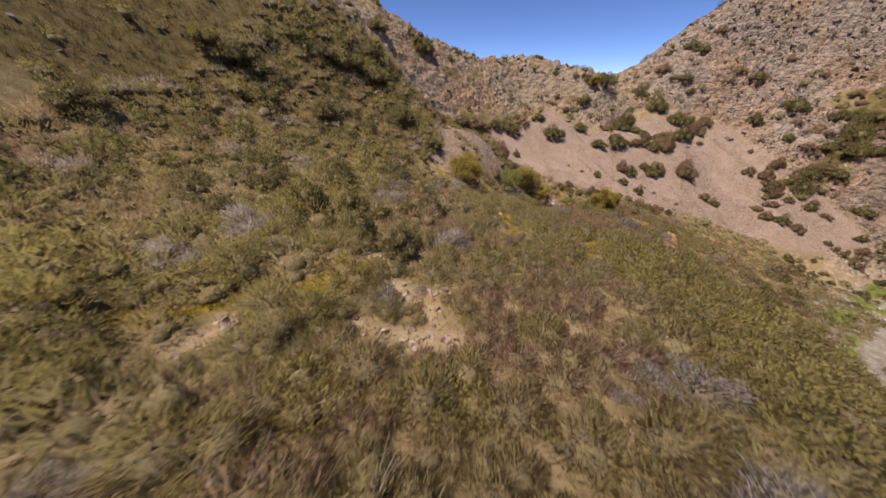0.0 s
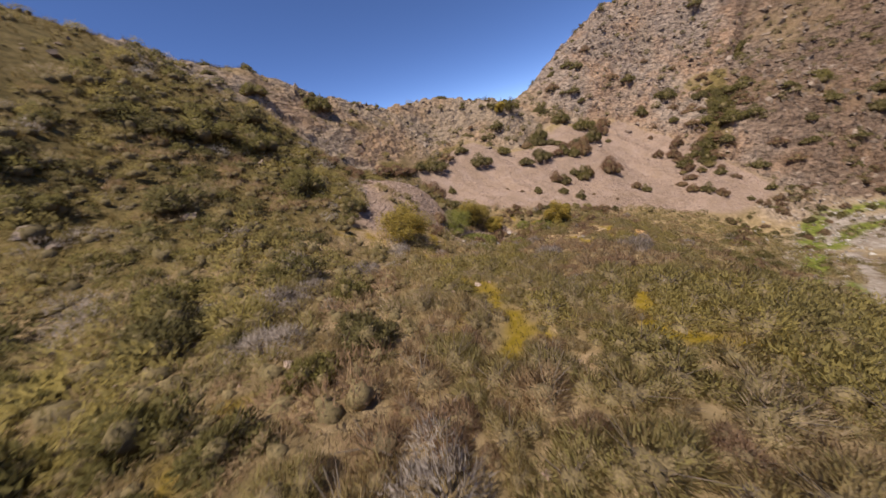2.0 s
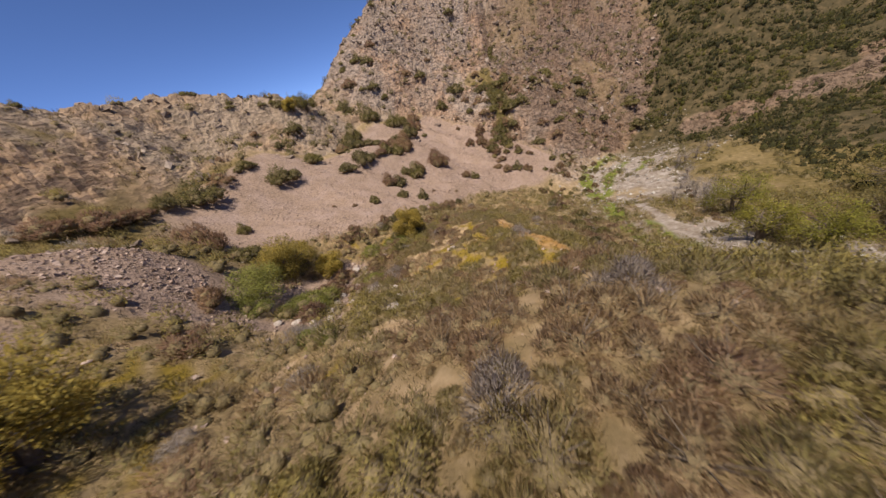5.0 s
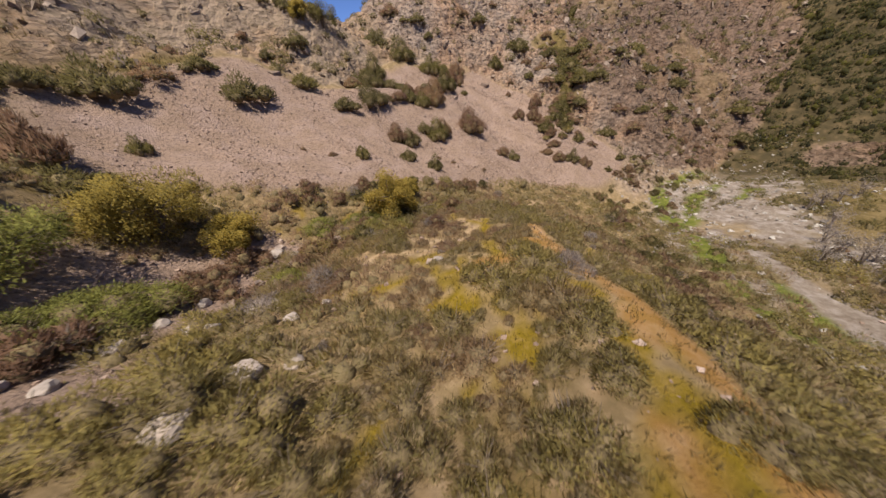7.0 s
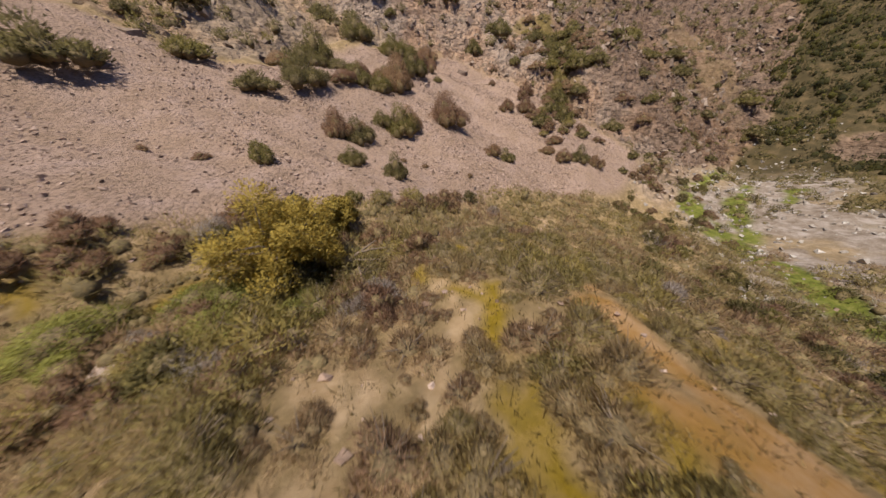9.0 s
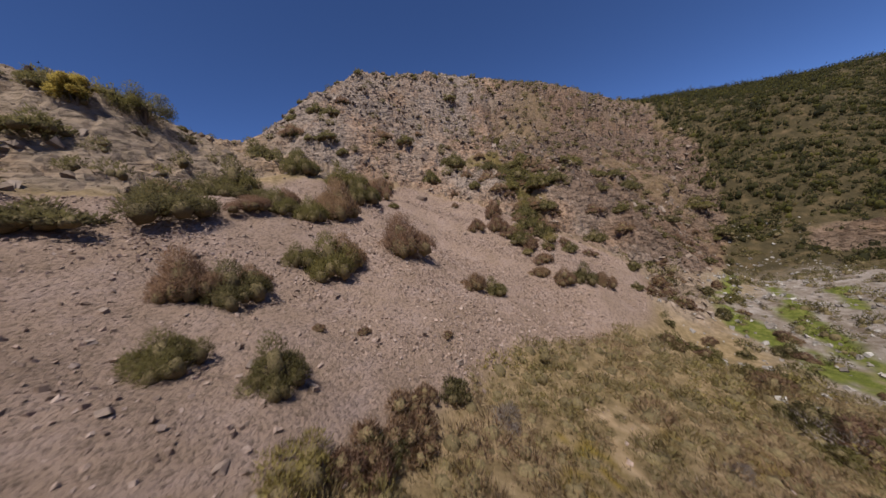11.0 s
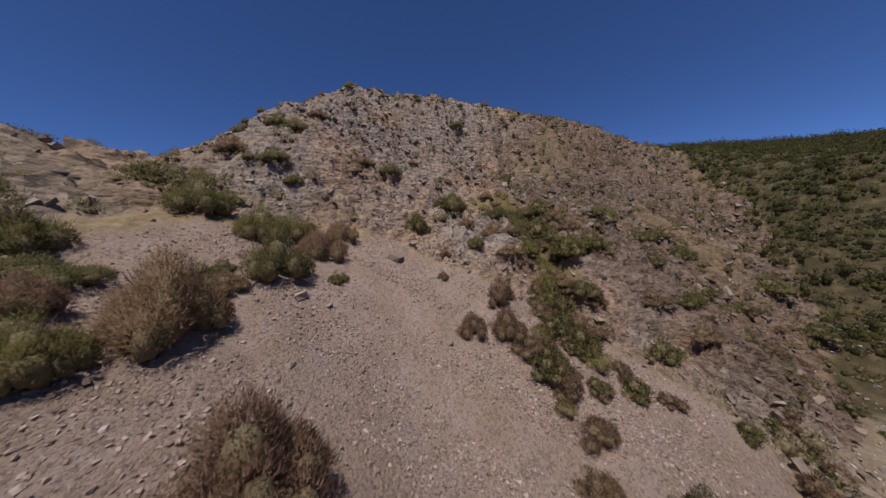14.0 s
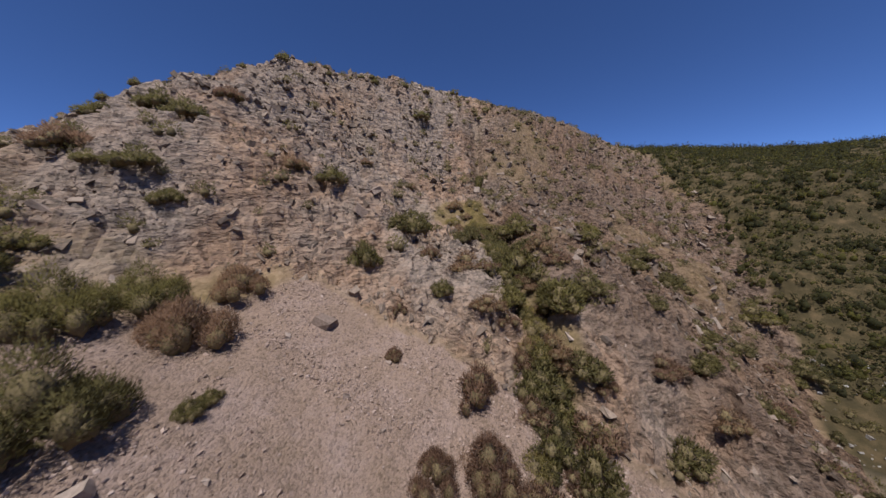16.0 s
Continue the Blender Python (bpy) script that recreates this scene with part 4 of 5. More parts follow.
# ---- shrubs of the scree, one by one: x, y, width, kind ----
def shrub_row(line, width, gap, low, high, kinds, group):
    """Shrubs strewn along a line of the plan."""
    p = np.array(line, float)
    for a, b in zip(p, p[1:]):
        for i in range(max(1, int(np.hypot(*(b - a)) / gap))):
            q = a + (b - a) * rng.random() + rng.normal(size=2) * width
            shrub(kinds[int(rng.integers(0, len(kinds)))], q[0], q[1], rng.uniform(low, high), rng.uniform(0.75, 1.1), group=group)


def shrub_set(kind, spots, group, tall=0.82, wider=1.1):
    for x, y, w in spots:
        close = kind.endswith("_shrub") and 38 < x < 80 and y < 95 and "scree" in group
        shrub(kind.replace("_shrub", "_bush") if close else kind, x, y, w * wider, tall * rng.uniform(0.85, 1.15), group=group)


shrub_set("laurel_shrub", [(49.3, 69.4, 4.2), (47.6, 70.8, 2.4), (60.8, 62.6, 2.5), (72, 57.2, 3.0), (42, 61, 2.3), (39.6, 63.7, 2.3), (42.8, 68, 3.4), (33, 63.2, 1.9), (14.8, 66.4, 1.9), (52, 77, 3.4),
                           (50.3, 90.3, 5.4), (49.9, 77.9, 3.4), (63.0, 83.5, 5.2), (64, 89.8, 4.6), (67.7, 91.3, 4.6), (60.5, 94.8, 5.5), (67.2, 82.1, 1.4), (68.2, 82.5, 1.2), (85.1, 88.8, 4.4), (86.2, 78.8, 2.8)], "green shrubs of the scree", 1.3)
shrub_set("buckwheat_shrub", [(50.8, 70, 3.4), (57, 69.6, 5.6), (58.8, 63.4, 2.4), (70, 58.7, 2.6), (74.3, 55.6, 2.6), (41, 68.7, 3.2), (44.0, 68.9, 1.9), (56, 78.4, 5.6), (73.4, 91.2, 4.2), (68.9, 87.7, 5.0),
                              (81.9, 80.8, 1.6), (78.4, 78.5, 1.4), (74.4, 72, 2.8), (80.2, 72, 4.0), (76.8, 69.7, 3.8), (91.4, 83.7, 2.8), (51.8, 80.6, 2.6), (9.1, 65.2, 2.4), (10.2, 62.1, 5.0)], "red-brown shrubs of the scree", 1.3)
shrub_set("buckwheat_shrub", [(57.6, 80.6, 3.4), (59.4, 82.8, 3.2), (57.0, 84.2, 3.6), (56.2, 82.2, 3.2)], "red-brown shrubs of the scree", 0.8)
shrub_set("laurel_shrub", [(58.4, 84.6, 3.0), (58, 82.4, 3.0), (59.8, 84.9, 2.0)], "green shrubs of the scree", 0.8)
shrub_set("buckwheat_shrub", [(30, 64.5, 1.2), (27.5, 66.5, 1.0), (45, 64, 0.8), (47, 63, 0.8), (51, 60.5, 0.9), (76.5, 67.6, 3.8), (75.6, 65, 3.4), (73.2, 62.3, 3.2), (70.1, 61.5, 2.6), (83.9, 65.3, 4.4), (81.8, 58.6, 2.7)], "low red-brown shrubs of the scree")
shrub_set("laurel_shrub", [(9.7, 72.3, 4.0), (13.7, 74.4, 6.4), (22, 79.8, 4.2), (25.3, 76, 6.0), (33.5, 80.8, 5.0), (37.2, 75.5, 4.8), (42, 76.6, 5.8), (47.1, 86.8, 5.6), (37.2, 91.2, 4.6), (51.7, 85.8, 5.4), (57.7, 102, 6.5),
                           (12, 58.4, 4.0), (28, 90, 3.0), (20, 88, 3.2), (31, 86, 2.6)], "shrubs above the scree")
shrub_set("buckwheat_shrub", [(17.6, 77.6, 4.2), (20, 84, 3.0), (30, 93, 2.6), (43, 85, 3.4), (47, 77, 3.6)], "red-brown shrubs above the scree")
shrub_set("laurel_shrub", [(92.7, 87.9, 6.0), (85.3, 69.1, 4.8), (92.2, 68.6, 6.0), (97.3, 74.1, 6.6), (95.8, 66.8, 4.6), (107.9, 78.2, 6.4), (121.1, 69.4, 6.5), (103, 80, 4.5), (99, 82, 4.0), (88, 66, 3.4), (90, 73, 4.0), (102, 74, 4.0)], "shrubs of the rocky cleft", 0.8, 1.3)
shrub_set("buckwheat_shrub", [(93.3, 79.4, 5.2), (95.1, 60, 3.6), (106.1, 48.4, 3.4), (94.7, 55.6, 3.0), (87, 74, 3.2), (99, 70, 3.6)], "red-brown shrubs of the rocky cleft", 0.8, 1.3)
shrub_set("laurel_shrub", [(80.1, 60.7, 2.6), (99, 56, 3.2), (129.9, 43.8, 6.0), (89.4, 59, 3.4), (123.9, 40.1, 5.0), (126.7, 60.3, 5.0), (119.9, 56.8, 5.0), (110, 54, 3.0), (104, 60, 3.0), (113, 62, 3.6), (108, 68, 3.0), (117, 49, 3.4)], "shrubs of the buttress", 0.8, 1.3)
shrub_set("laurel_shrub", [(130.1, 94.2, 5.4), (76, 107.3, 4.0), (74.3, 110.4, 4.0), (120.5, 105.7, 4.0), (67.6, 103.2, 2.0), (70.2, 101.1, 4.0), (71.3, 98.4, 2.5), (63.2, 97.3, 3.0), (87.5, 97.4, 3.8), (69.5, 112.6, 2.6)], "shrubs of the cliff", 0.8, 1.3)
shrub_set("buckwheat_shrub", [(84.3, 101, 5.0), (82.1, 111.3, 4.6), (66.8, 107.7, 5.0), (91.5, 101.1, 3.4), (100, 104, 3.0), (108, 100, 2.8)], "red-brown shrubs of the cliff")
shrub_set("laurel_shrub", [(-14.6, 64.1, 4.2), (-6.8, 73.2, 6.0), (-17.4, 51, 3.6), (-14.5, 56.1, 5.2), (-18.2, 44.6, 4.6), (-16, 47.9, 6.0), (-12.7, 50.1, 6.0), (-7.4, 44.1, 5.8), (-2.8, 41.5, 3.2), (-14.5, 34.6, 5.0),
                           (-5.5, 26.3, 4.0), (-20.5, 43.7, 3.6), (-22.5, 33.7, 4.8), (-24.6, 32.4, 3.4), (-24, 18.9, 3.8), (-19.7, 31.4, 3.6)], "shrubs of the grassy hill", 0.8)
shrub_set("buckwheat_shrub", [(-7, 59.5, 5.4), (-3.9, 60.7, 4.8), (1.5, 66.6, 4.6), (4.5, 68.6, 5.0), (7, 70, 4.4)], "red-brown shrubs of the grassy hill", 0.75)
shrub_set("toyon_bush", [(13.2, 47.4, 5.2), (11.4, 46.6, 4.4), (10.6, 38.9, 3.2), (9.4, 47.9, 3.6), (24, 53.5, 3.4), (27.5, 51, 3.6), (28.2, 52.4, 3.2), (29.6, 50.2, 2.8), (27, 53.6, 2.6), (20, 47.5, 3.0)], "shrubs of the gully", 0.6)
shrub_set("russet_shrub", [(20.6, 45.6, 3.0), (19.4, 46.6, 2.6), (22, 44.6, 2.2)], "red-brown shrubs of the gully", 0.7)
shrub_set("buckwheat_shrub", [(18.2, 51.6, 3.4), (16.6, 50.6, 2.8), (17.4, 47.6, 2.6), (16, 48.6, 2.4), (12.3, 44.4, 3.6), (8, 48.4, 3.4), (22.5, 51, 3.2), (6, 42, 3.0)], "red-brown shrubs of the gully")
for x, y, w in [(-1.5, 7.6, 1.7), (-5.2, 22.5, 3.4), (-4, 24, 2.6), (8.4, 22.5, 1.1), (10.5, 21.2, 1.5), (-9, 12, 1.8), (13.5, 19, 2.0), (-6.5, 9.5, 1.6), (6.6, 4.6, 1.5)]:
    shrub("dead_shrub", x, y, w, 0.9, group="dead grey shrubs")
for x, y, w in [(31.6, 39.4, 2.3), (28.5, 49.7, 3.6), (23.4, 31.3, 2.4), (26, 29.1, 2.1), (21.1, 32.1, 1.9), (-3.6, 5.6, 2.1), (1.0, 3.4, 2.6), (-2.0, 3.0, 2.6), (12, 12, 2.6), (10.5, 8.5, 2.4), (33.5, 42, 2.0)]:
    shrub("green_shrub", x, y, w, 0.95, group="green shrubs of the crest")
shrub_row([(76, 64), (80, 66), (84, 67.5), (90, 71), (97, 75), (104, 81), (108, 88)], 2.0, 0.36, 1.8, 4.2, ("laurel_shrub", "green_shrub", "laurel_shrub", "buckwheat_shrub"), "shrubs of the rocky cleft")
for x, y, w in [(124, 92.2, 3.0), (126.5, 93.4, 3.4), (129, 94.6, 3.4), (121.5, 91, 2.4)]:
    shrub("laurel_shrub", x, y, w, 1.9, "tall dark shrub wedged in a cleft of the cliff", "shrubs of the rocky cleft")
shrub_row([(19, 44.5), (24, 47), (30, 49.5), (36, 52.5)], 1.5, 0.45, 1.6, 3.0, ("green_shrub", "sagebrush", "buckwheat_shrub", "dead_shrub", "green_shrub"), "shrubs above the gully")
shrub_row([(18, 49), (22, 50), (27, 51.5)], 1.0, 0.5, 1.5, 2.8, ("buckwheat_shrub", "sagebrush", "laurel_shrub", "green_shrub"), "shrubs of the gully floor")
shrub_row([(25, 49.5), (28, 51), (32, 52)], 0.7, 0.8, 2.6, 3.8, ("green_shrub", "laurel_shrub"), "broad green shrubs below the tree")
shrub_row([(20, 102), (26, 101), (33, 98), (40, 95), (46, 100), (52, 102)], 0.9, 2.2, 1.4, 3.0, ("laurel_shrub",), "shrubs of the knoll")
shrub_row([(23, 57.5), (30, 57), (37, 57.5), (46, 57.5), (50, 57.5)], 0.9, 1.1, 1.5, 3.0, ("buckwheat_shrub", "buckwheat_shrub", "laurel_shrub"), "shrubs at the foot of the scree")
shrub_row([(69, 113), (80, 119), (90, 120), (105, 118), (120, 113), (135, 105), (145, 95)], 1.2, 3.0, 1.2, 2.6, ("laurel_shrub",), "shrubs of the cliff top")
shrub_row([(-22, 62), (-17, 69), (-9, 76), (-1, 83), (6, 91)], 1.5, 3.5, 1.6, 3.2, ("laurel_shrub",), "shrubs of the hill crest")
shrub_row([(40, 26), (48, 33), (58, 40), (68, 46), (80, 50), (92, 51)], 2.0, 1.0, 1.4, 3.0, ("laurel_shrub", "buckwheat_shrub"), "shrubs of the river bank")
shrub_row([(70, 40), (85, 46), (100, 47), (118, 44), (128, 41)], 3.0, 1.3, 1.0, 2.4, ("laurel_shrub", "buckwheat_shrub"), "shrubs of the dry river bed")
shrub_row([(54, 19.6), (58, 21.4), (63, 22.6), (69, 23.6)], 0.7, 0.8, 0.8, 1.6, ("russet_shrub", "buckwheat_shrub"), "red-brown brush under the bare willows")

# ---- trees ----
PALE_BARK = tinted("pale_grey_bark", [(0.0, (0.27, 0.23, 0.20)), (1.0, (0.38, 0.33, 0.29))], grain=9.0)


def crown_mesh(seed, n, width, high, low, leaf, long, wide, lumps):
    """Clumps of leaves round the ends of the limbs, with gaps between them."""
    r = np.random.default_rng(seed)
    a, d = r.uniform(0, 2 * np.pi, lumps), np.sqrt(r.uniform(0, 1, lumps)) * width * 0.40
    c = np.stack([np.cos(a) * d, np.sin(a) * d, low + (high - low) * (0.15 + 0.72 * r.random(lumps)) * (1 - 0.55 * (d / (width * 0.5)) ** 2)], -1)
    rad = width * r.uniform(0.09, 0.17, lumps)
    k = r.integers(0, lumps, n)
    v = r.normal(size=(n, 3))
    v /= np.linalg.norm(v, axis=1)[:, None]
    p = c[k] + v * (rad[k] * r.random(n) ** 0.4)[:, None]
    way = v + r.normal(size=(n, 3)) * 0.7 + np.array([0, 0, 0.25])
    way /= np.linalg.norm(way, axis=1)[:, None]
    side = np.cross(way, r.normal(size=(n, 3)))
    side /= np.linalg.norm(side, axis=1)[:, None] + 1e-9
    ln, wd = long * r.uniform(0.6, 1.3, n)[:, None], wide * r.uniform(0.6, 1.3, n)[:, None]
    verts = np.stack([p, p + way * ln * 0.5 + side * wd / 2, p + way * ln, p + way * ln * 0.5 - side * wd / 2], 1).reshape(-1, 3)
    soft = v * 0.7 + np.array([0, 0, 0.45]) + r.normal(size=(n, 3)) * 0.3
    soft = np.repeat(soft / np.linalg.norm(soft, axis=1)[:, None], 4, 0)
    return raw_mesh("crown", verts, np.arange(n * 4).reshape(-1, 4), leaf, normals=soft), c


def tree(kind, x, y, width, high, leaf, leaves, label, seed, thin=False, group="", long=0.17, wide=0.085):
    root = new(kind)
    root.location = (x, y, float(land(x, y)[0]) - 0.1)
    crown, ends = crown_mesh(seed, leaves, width, high, high * (0.16 if thin else 0.12), leaf, long, wide, 40)
    r = np.random.default_rng(seed + 1)
    nodes, limbs = [], []
    boles = 3 if thin else 4
    bare = leaves < 1000
    girth = high * (0.5 if bare else 1.0)
    nodes.append(((0, 0, -0.3), 0.05 * girth))
    for i in range(boles):
        a = r.uniform(0, 6.28)
        fork = np.array([math.cos(a) * width * 0.12, math.sin(a) * width * 0.12, high * r.uniform(0.3, 0.45)])
        nodes.append((fork, 0.022 * girth))
        limbs.append((0, len(nodes) - 1))
        at = len(nodes) - 1
        for e in ends[i::boles]:
            nodes += [(fork + (e - fork) * 0.5 + r.normal(size=3) * 0.12, 0.010 * girth), (e, 0.003 * girth)]
            limbs += [(at, len(nodes) - 2), (len(nodes) - 2, len(nodes) - 1)]
    v, f = branching(nodes, limbs, 5)
    for part in (new("trunk", raw_mesh("trunk", v, f, PALE_BARK if bare else BARK)), new("crown", crown)):
        part.parent = root
    return tagged(root, label, "tree", group or "trees of the slope")


WILLOW = tinted("willow_leaves", [(0.0, (0.27, 0.286, 0.06)), (0.6, (0.378, 0.351, 0.072)), (1.0, (0.513, 0.429, 0.084))])
for i, (x, y, w, h) in enumerate([(30.4, 52.9, 5.2, 4.6), (15.0, 54.8, 6.4, 4.8), (18.5, 53.4, 4.0, 3.0), (2.2, 37.4, 5.6, 4.4), (40, 94, 3.2, 3.0), (34, 55.5, 2.4, 2.2), (44.6, 96.2, 6.2, 4.2), (10.6, 49.8, 6.2, 3.2)]):
    near = i in (0, 1)
    tree("sumac_tree", x, y, w, h, LEAF[("olive", "toyon", "laurel")[(i > 5) + (i == 6)]], 24000 if near else 12000, "spreading dark green sumac tree with a dense low crown" if i > 5 else "spreading olive-green sumac tree with a dense low crown", 900 + i, long=0.15 if near else 0.17, wide=0.08 if near else 0.085)
for i, (x, y, w, h) in enumerate([(46.4, 13.3, 6.0, 5.4), (49.5, 9.0, 8.0, 6.0), (56, 6, 7.0, 6.0), (48, 16.9, 5.6, 5.4), (52, 4, 7.0, 6.0), (66, 5, 8.0, 6.0), (57.2, 18.4, 7.0, 6.4)]):
    tree("willow_tree", x, y, w, h, WILLOW if i in (0, 3, 6) else LEAF["green"], 8000, "leafy green riverside willow on the pale gravel bank", 950 + i, True, "trees by the river")
for i, (x, y, w, h) in enumerate([(61.5, 25, 3, 4), (64, 22.5, 3, 4.2), (67, 23.5, 3.2, 4), (59, 21, 3.4, 4.4), (71, 24.5, 3, 3.8), (77, 24, 3.4, 4.2), (84, 26.2, 3.2, 4), (86.5, 25, 3.4, 4.2), (90.5, 23.4, 3.2, 3.8), (94.5, 21.6, 3.4, 4), (62.5, 20.6, 3.2, 4.4), (66.5, 21.4, 3, 4)]):
    tree("bare_willow", x, y, w, h, LEAF["dead"], 500, "almost leafless grey willow beside the dry river bed", 980 + i, True, "bare trees by the river")

# ---- stones ----
CUBE = np.array([(a, b, c) for a in (-1, 1) for b in (-1, 1) for c in (-1, 1)], float) * 0.5
BOX = np.array([(0, 1, 3, 2), (4, 6, 7, 5), (0, 4, 5, 1), (2, 3, 7, 6), (0, 2, 6, 4), (1, 5, 7, 3)])


def stone_shape(r, flat=0.6):
    """A broken angular stone one metre long."""
    v = CUBE * np.array([1.0, r.uniform(0.55, 0.95), flat * r.uniform(0.6, 1.2)])
    v = v + r.normal(size=v.shape) * 0.13
    return v


def stones(name, xs, ys, sizes, mat, label, tilt=0.5, flat=0.6, sink=0.15, along_slope=None):
    vs, fs, tints = [], [], []
    zs = land(xs, ys)
    for i, (x, y, z, s) in enumerate(zip(xs, ys, zs, sizes)):
        v = stone_shape(rng, flat)
        e = Euler((rng.normal() * tilt, rng.normal() * tilt, rng.uniform(0, 6.28))) if along_slope is None else Euler((along_slope[0] + rng.normal() * 0.45, along_slope[1] + rng.normal() * 0.45, along_slope[2] + rng.normal() * 0.8))
        v = v * np.array([1.35, 1.0, 1.0]) if along_slope is not None else v
        v = v * s @ np.array(e.to_matrix()).T + np.array([x, y, z + s * flat * (0.5 - sink) * 0.6])
        vs.append(v)
        fs.append(BOX + 8 * i)
        tints.append(np.full(8, rng.random()))
    return tagged(new(name, raw_mesh(name, np.vstack(vs), np.vstack(fs), mat, np.concatenate(tints))), label, "stones", kind="stuff")


def scree_weight(x, y):
    m = masks(x, y)
    streak = fbm(x + 0.25 * y, y * 0.22, 0.35, 4, 90)
    return m["scree"] * np.clip(0.4 + 2.8 * streak, 0.06, 1)


sx, sy = scatter(2, 92, 48, 92, 0.27, scree_weight)
tx, ty = scatter(-5, 16, 39, 56, 0.4, scree_weight)
nx, ny = scatter(40, 84, 56, 90, 0.185, lambda x, y: scree_weight(x, y) * 0.9)
sx, sy = np.r_[sx, nx, tx], np.r_[sy, ny, ty]
stones("scree_stones", sx, sy, 0.05 + 0.17 * rng.random(len(sx)) ** 3.5 + (0.02 + 0.11 * rng.random(len(sx)) ** 2 * step_up(40 - sx, 0, 12)) * step_up(65 - sy, 0, 8), STONE, "loose angular pinkish stones strewn over the scree")
wx, wy = scatter(18, 128, -10, 60, 0.68, lambda x, y: step_up(13 - near_line("river", x, y), -2, 4) * np.clip(0.3 + 2 * fbm(x, y, 0.2, 3, 33), 0.08, 1) * (1 - masks(x, y)["rock"]) * (1 - masks(x, y)["silt"]))
qx = np.linspace(82, 104, 46)
wx, wy = np.r_[wx, qx], np.r_[wy, 26.5 - 0.42 * (qx - 82) + rng.normal(size=46) * 0.35]
stones("river_stones", wx, wy, 0.12 + 0.45 * rng.random(len(wx)) ** 3, PALE, "pale rounded boulders and cobbles of the dry river bed")
cx, cy = scatter(60, 190, 42, 122, 0.7, lambda x, y: masks(x, y)["rock"] * np.clip(0.5 + 2.0 * fbm(x, y, 0.15, 3, 66), 0.1, 1) * np.where(x < 130, 1, 0.5))
stones("crag_blocks", cx, cy, (0.28 + 1.0 * rng.random(len(cx)) ** 3.5) * (0.6 + 0.4 * step_up(cx + 0.6 * (cy - 50), 105, 125)), CRAG, "fractured tan and grey blocks of the rock faces", flat=0.4, sink=0.5, along_slope=(0.6, -0.45, 0.6))
kx, ky = scatter(10, 66, 72, 106, 0.85, lambda x, y: np.maximum(masks(x, y)["rock"], 0.6 * (1 - masks(x, y)["scree"])) * np.clip(0.4 + 2.5 * fbm(x, y, 0.15, 3, 67), 0.1, 1))
stones("knoll_blocks", kx, ky, 0.15 + 0.9 * rng.random(len(kx)) ** 3, CRAG, "fractured tan blocks of the rocky knoll", flat=0.4, sink=0.5, along_slope=(0.6, -0.45, 0.6))
vx, vy = scatter(-40, 14, 20, 95, 1.4, lambda x, y: masks(x, y)["turf"] * np.clip(0.1 + 2.2 * fbm(x, y, 0.12, 3, 71), 0.02, 1))
stones("hillside_rocks", vx, vy, 0.15 + 0.7 * rng.random(len(vx)) ** 3, CRAG, "tan rocks breaking through the grassy hillside")
rx, ry = scatter(-26, 60, -2, 62, 0.8, lambda x, y: (1 - masks(x, y)["scree"]) * np.maximum(0.4 * step_up(fbm(x, y, 0.22, 4, 60), -0.05, 0.1), masks(x, y)["bare"]))
px, py = scatter(-8, 9, 2, 14, 0.22, lambda x, y: 0.75 * masks(x, y)["bare"])
rx, ry = np.r_[rx, px], np.r_[ry, py]
stones("slope_stones", rx, ry, 0.05 + 0.22 * rng.random(len(rx)) ** 3, STONE, "pale stones lying on the bare soil of the ridge")

# ---- single stones and blocks lying on the ground ----
LOOSE = tinted("loose_pinkish_stone", [(0.0, (0.176, 0.128, 0.104)), (0.5, (0.288, 0.220, 0.180)), (1.0, (0.400, 0.328, 0.280))], grain=4.0)
SHAPES = []
for i in range(10):
    SHAPES.append(raw_mesh("stone", stone_shape(np.random.default_rng(40 + i), 0.55), BOX, LOOSE))


def lay_stones(xs, ys, sizes):
    for x, y, z, q in zip(xs, ys, land(xs, ys), sizes):
        ob = new("stone", SHAPES[int(rng.integers(0, 10))])
        ob.parent = ground
        ob.matrix_world = Matrix.Translation((x, y, z + 0.12 * q)) @ Euler((rng.normal() * 0.35, rng.normal() * 0.35, rng.uniform(0, 6.28))).to_matrix().to_4x4() @ Matrix.Scale(q, 4)


ox, oy = scatter(36, 80, 57, 88, 2.6, lambda x, y: masks(x, y)["scree"] * 0.9)
lay_stones(ox[:170], oy[:170], 0.16 + 0.3 * rng.random(len(ox[:170])) ** 2.5)
ux, uy = scatter(6, 30, 40, 56, 1.9, lambda x, y: step_up(3.0 - near_line("gully", x, y), 0, 2) * 0.8)
lay_stones(ux[:34], uy[:34], 0.2 + 0.4 * rng.random(len(ux[:34])) ** 2)
lay_stones(np.array([76.8, 19.6, 20.6, 21.5, 27.1, 63.5, 88, 91]), np.array([84.6, 51.7, 52.3, 51.0, 42.3, 80.5, 92, 92.5]), np.array([1.7, 0.7, 0.6, 0.5, 0.42, 0.8, 1.8, 1.5]))

# pale boulders of the gully and the slope above it
BOULDER = tinted("pale_weathered_boulder", [(0.0, (0.266, 0.222, 0.185)), (1.0, (0.385, 0.333, 0.296))], grain=3.0)


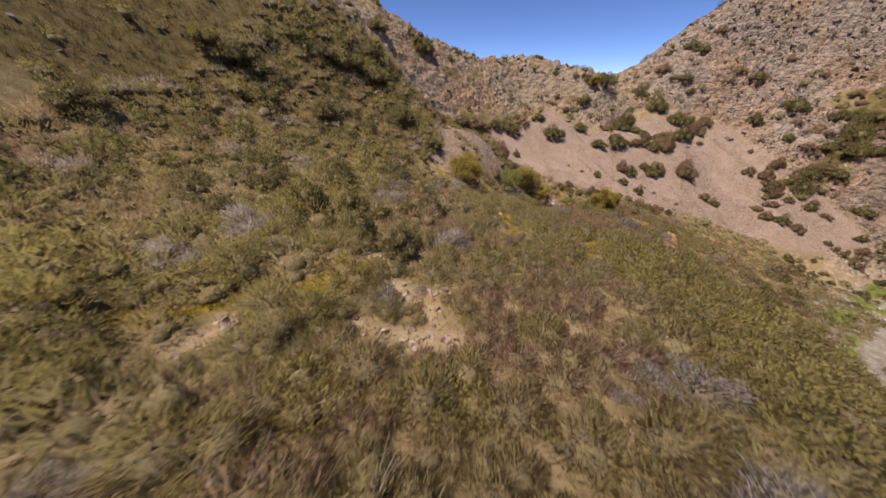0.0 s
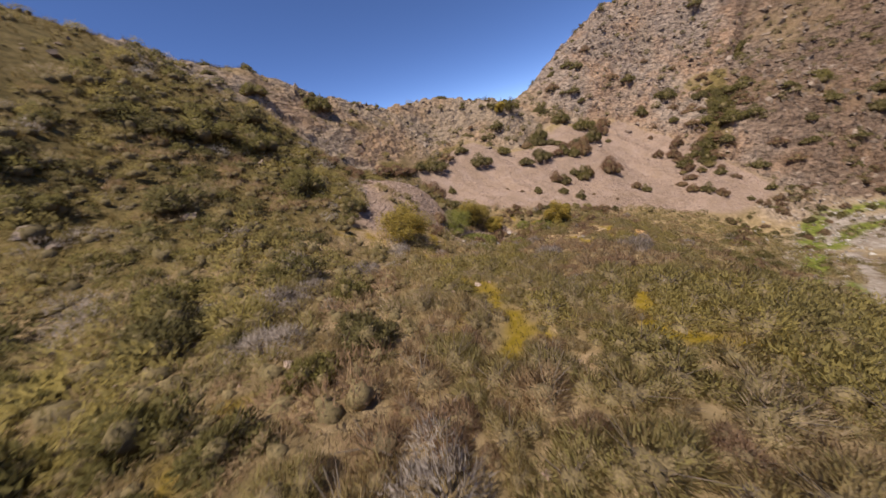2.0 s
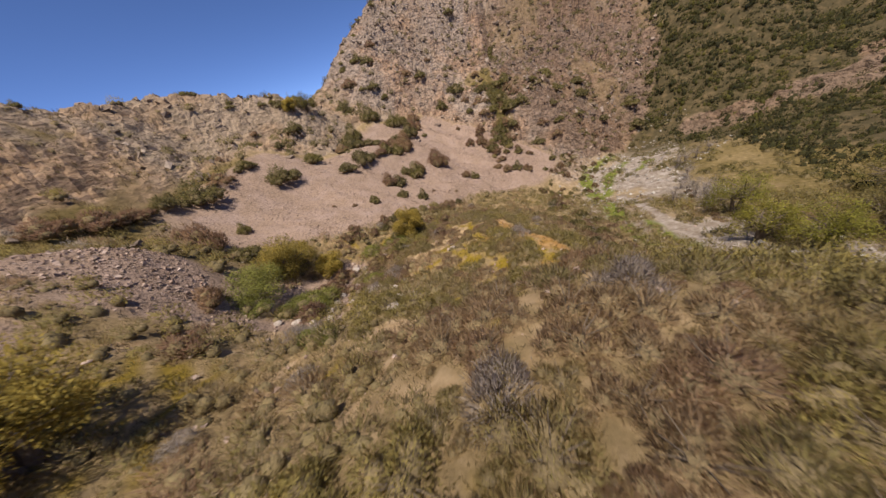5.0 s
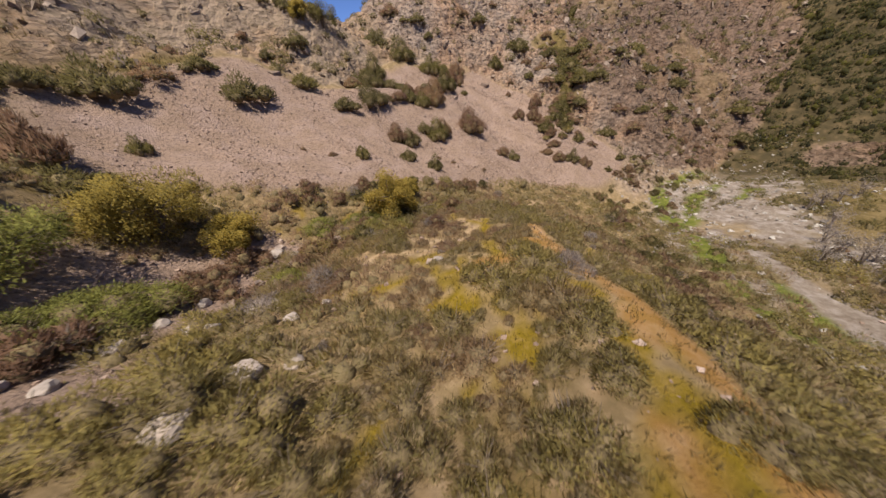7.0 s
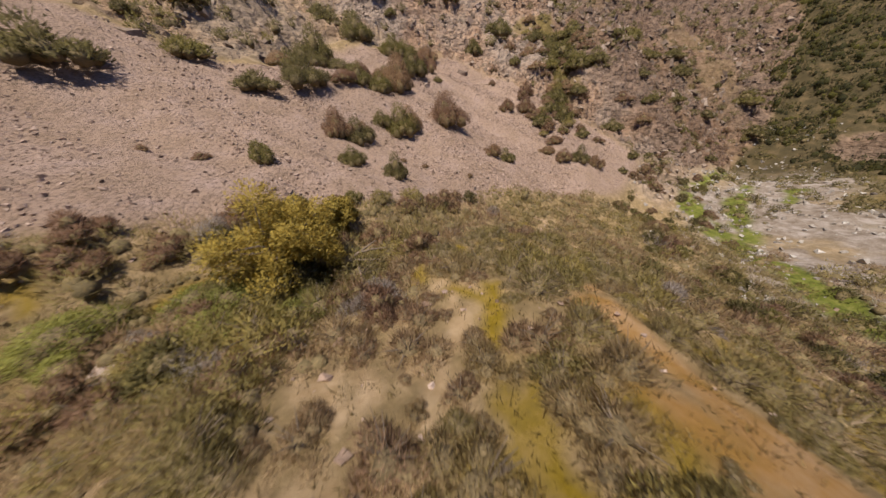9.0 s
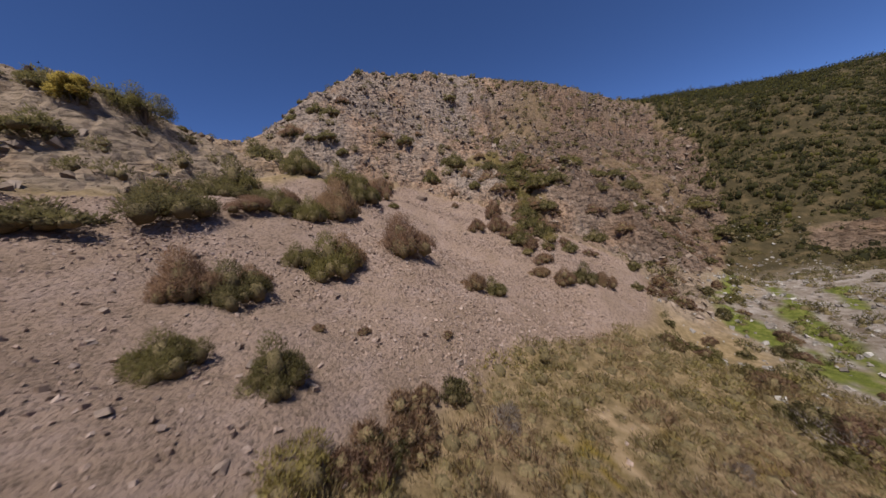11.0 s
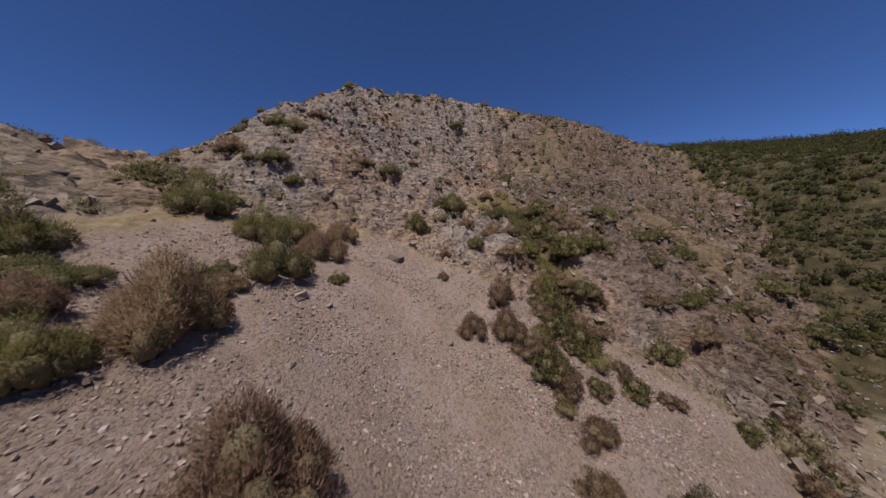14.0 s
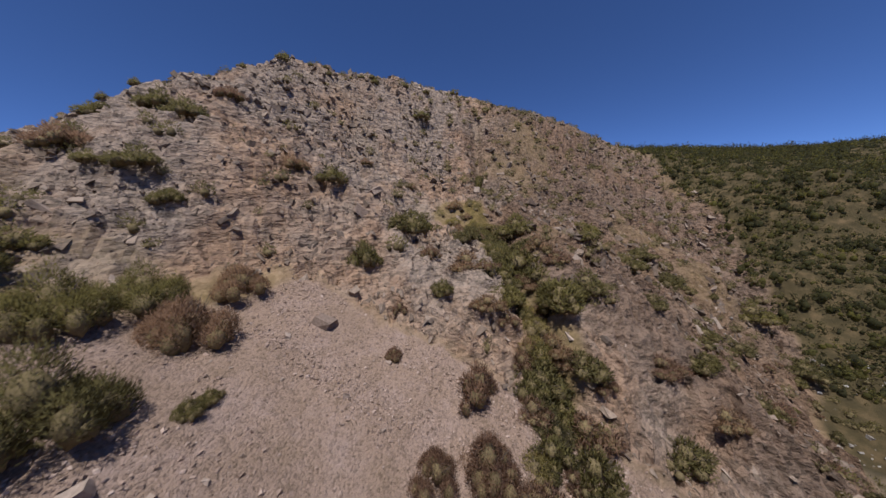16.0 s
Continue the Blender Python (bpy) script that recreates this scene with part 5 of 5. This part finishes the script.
def boulder(x, y, size, flat):
    r = np.random.default_rng(int(x * 10 + y * 100))
    bm = bmesh.new()
    bmesh.ops.create_icosphere(bm, subdivisions=2, radius=0.5)
    cuts = [(Vector(r.normal(size=3)).normalized(), r.uniform(0.30, 0.42)) for _ in range(7)]
    for v in bm.verts:
        for way, reach in cuts:
            over = v.co.dot(way) - reach
            if over > 0:
                v.co -= way * over
        v.co.z *= flat
        v.co += Vector(r.normal(size=3)) * 0.012
    me = bpy.data.meshes.new("boulder")
    bm.to_mesh(me)
    bm.free()
    me.materials.append(BOULDER)
    ob = new("boulder", me)
    ob.matrix_world = Matrix.Translation((x, y, float(land(x, y)[0]) + 0.14 * size * flat)) @ Matrix.Rotation(r.uniform(0, 6.28), 4, "Z") @ Matrix.Scale(size, 4)
    return tagged(ob, "pale weathered boulder half buried in the dry slope", "boulder", "pale boulders of the gully")


for x, y, size, flat in [(17.5, 39.6, 1.3, 0.4), (18.9, 39.4, 0.8, 0.6), (16.6, 44.2, 0.8, 0.7), (15.8, 44.6, 0.7, 0.7), (19.0, 45.1, 1.2, 0.5), (21.1, 43.6, 0.6, 0.7), (16.1, 38.2, 1.2, 0.35), (13.0, 42.5, 0.7, 0.6), (13.7, 44.7, 0.9, 0.6),
                         (14.9, 45.8, 0.7, 0.7), (16.2, 47.3, 0.8, 0.6), (12.0, 43.2, 0.6, 0.6), (11.2, 44.4, 0.8, 0.5), (10.2, 45.1, 0.7, 0.6), (20.2, 51.8, 1.1, 0.6), (21.3, 51.4, 0.9, 0.6), (22.6, 51.0, 0.8, 0.6), (20.9, 50.4, 1.2, 0.5),
                         (27.6, 42.2, 0.7, 0.5), (18.3, 45.5, 1.5, 0.4), (19.4, 43.0, 0.8, 0.6), (32.0, 50.3, 0.7, 0.6)]:
    boulder(x, y, size, flat)

branch = new("fallen_branch")
branch.location = (32.5, 52.5, float(land(32.5, 52.5)[0]))
wood = branching([((0, 0, 0.1), 0.09), ((0.9, -0.2, 0.45), 0.075), ((1.5, -0.5, 0.5), 0.05), ((2.2, -0.7, 0.35), 0.02), ((0.5, -0.8, 0.5), 0.06), ((0.2, -1.6, 0.35), 0.045), ((-0.1, -2.4, 0.1), 0.02), ((0.6, -2.0, 0.2), 0.02),
                  ((1.4, -1.3, 0.3), 0.02), ((2.1, 0.0, 0.6), 0.02)], [(0, 1), (1, 2), (2, 3), (0, 4), (4, 5), (5, 6), (5, 7), (4, 8), (1, 9)], 6)
limb = new("limb", raw_mesh("limb", wood[0], wood[1], tinted("bleached_dead_wood", [(0.0, (0.16, 0.125, 0.10)), (1.0, (0.24, 0.19, 0.15))], grain=9.0)))
limb.parent = branch
tagged(branch, "bleached dead branch lying forked beside the sumac tree", "branch")

# ---- dry grass ----
def grass(name, xs, ys, high, label, mat, count=9, wide=0.022):
    n = len(xs) * count
    k = np.repeat(np.arange(len(xs)), count)
    zs = land(xs, ys)
    base = np.stack([xs[k] + rng.normal(size=n) * 0.12, ys[k] + rng.normal(size=n) * 0.12, zs[k] - 0.02], -1)
    way = rng.normal(size=(n, 3)) * 0.35 + np.array([0, 0, 1.0])
    side = np.cross(way, rng.normal(size=(n, 3)))
    side /= np.linalg.norm(side, axis=1)[:, None]
    h = high * rng.uniform(0.5, 1.2, n)[:, None]
    v = np.stack([base - side * wide, base + side * wide, base + way * h], 1).reshape(-1, 3)
    return tagged(new(name, raw_mesh(name, v, np.arange(n * 3).reshape(-1, 3), mat, np.repeat(rng.random(len(xs)), count * 3))), label, "grass", kind="stuff")


STRAW = tinted("dry_straw", [(0.0, (0.098, 0.076, 0.025)), (0.5, (0.197, 0.14, 0.045)), (1.0, (0.328, 0.248, 0.123))], by_attribute=True)
hx, hy = scatter(-60, 22, 5, 95, 0.5, lambda x, y: masks(x, y)["turf"] * np.clip(0.5 + 2 * fbm(x, y, 0.3, 3, 15), 0.1, 0.9))
grass("hill_grass", hx, hy, 0.5, "yellow-olive dry grass over the hillside", STRAW, 9, 0.04)
gx, gy = scatter(-22, 58, -2, 58, 0.42, lambda x, y: np.clip(masks(x, y)["ridge"] * 0.5 + masks(x, y)["moss"], 0, 1))
grass("ridge_grass", gx, gy, 0.22, "short straw-coloured grass between the shrubs", STRAW)
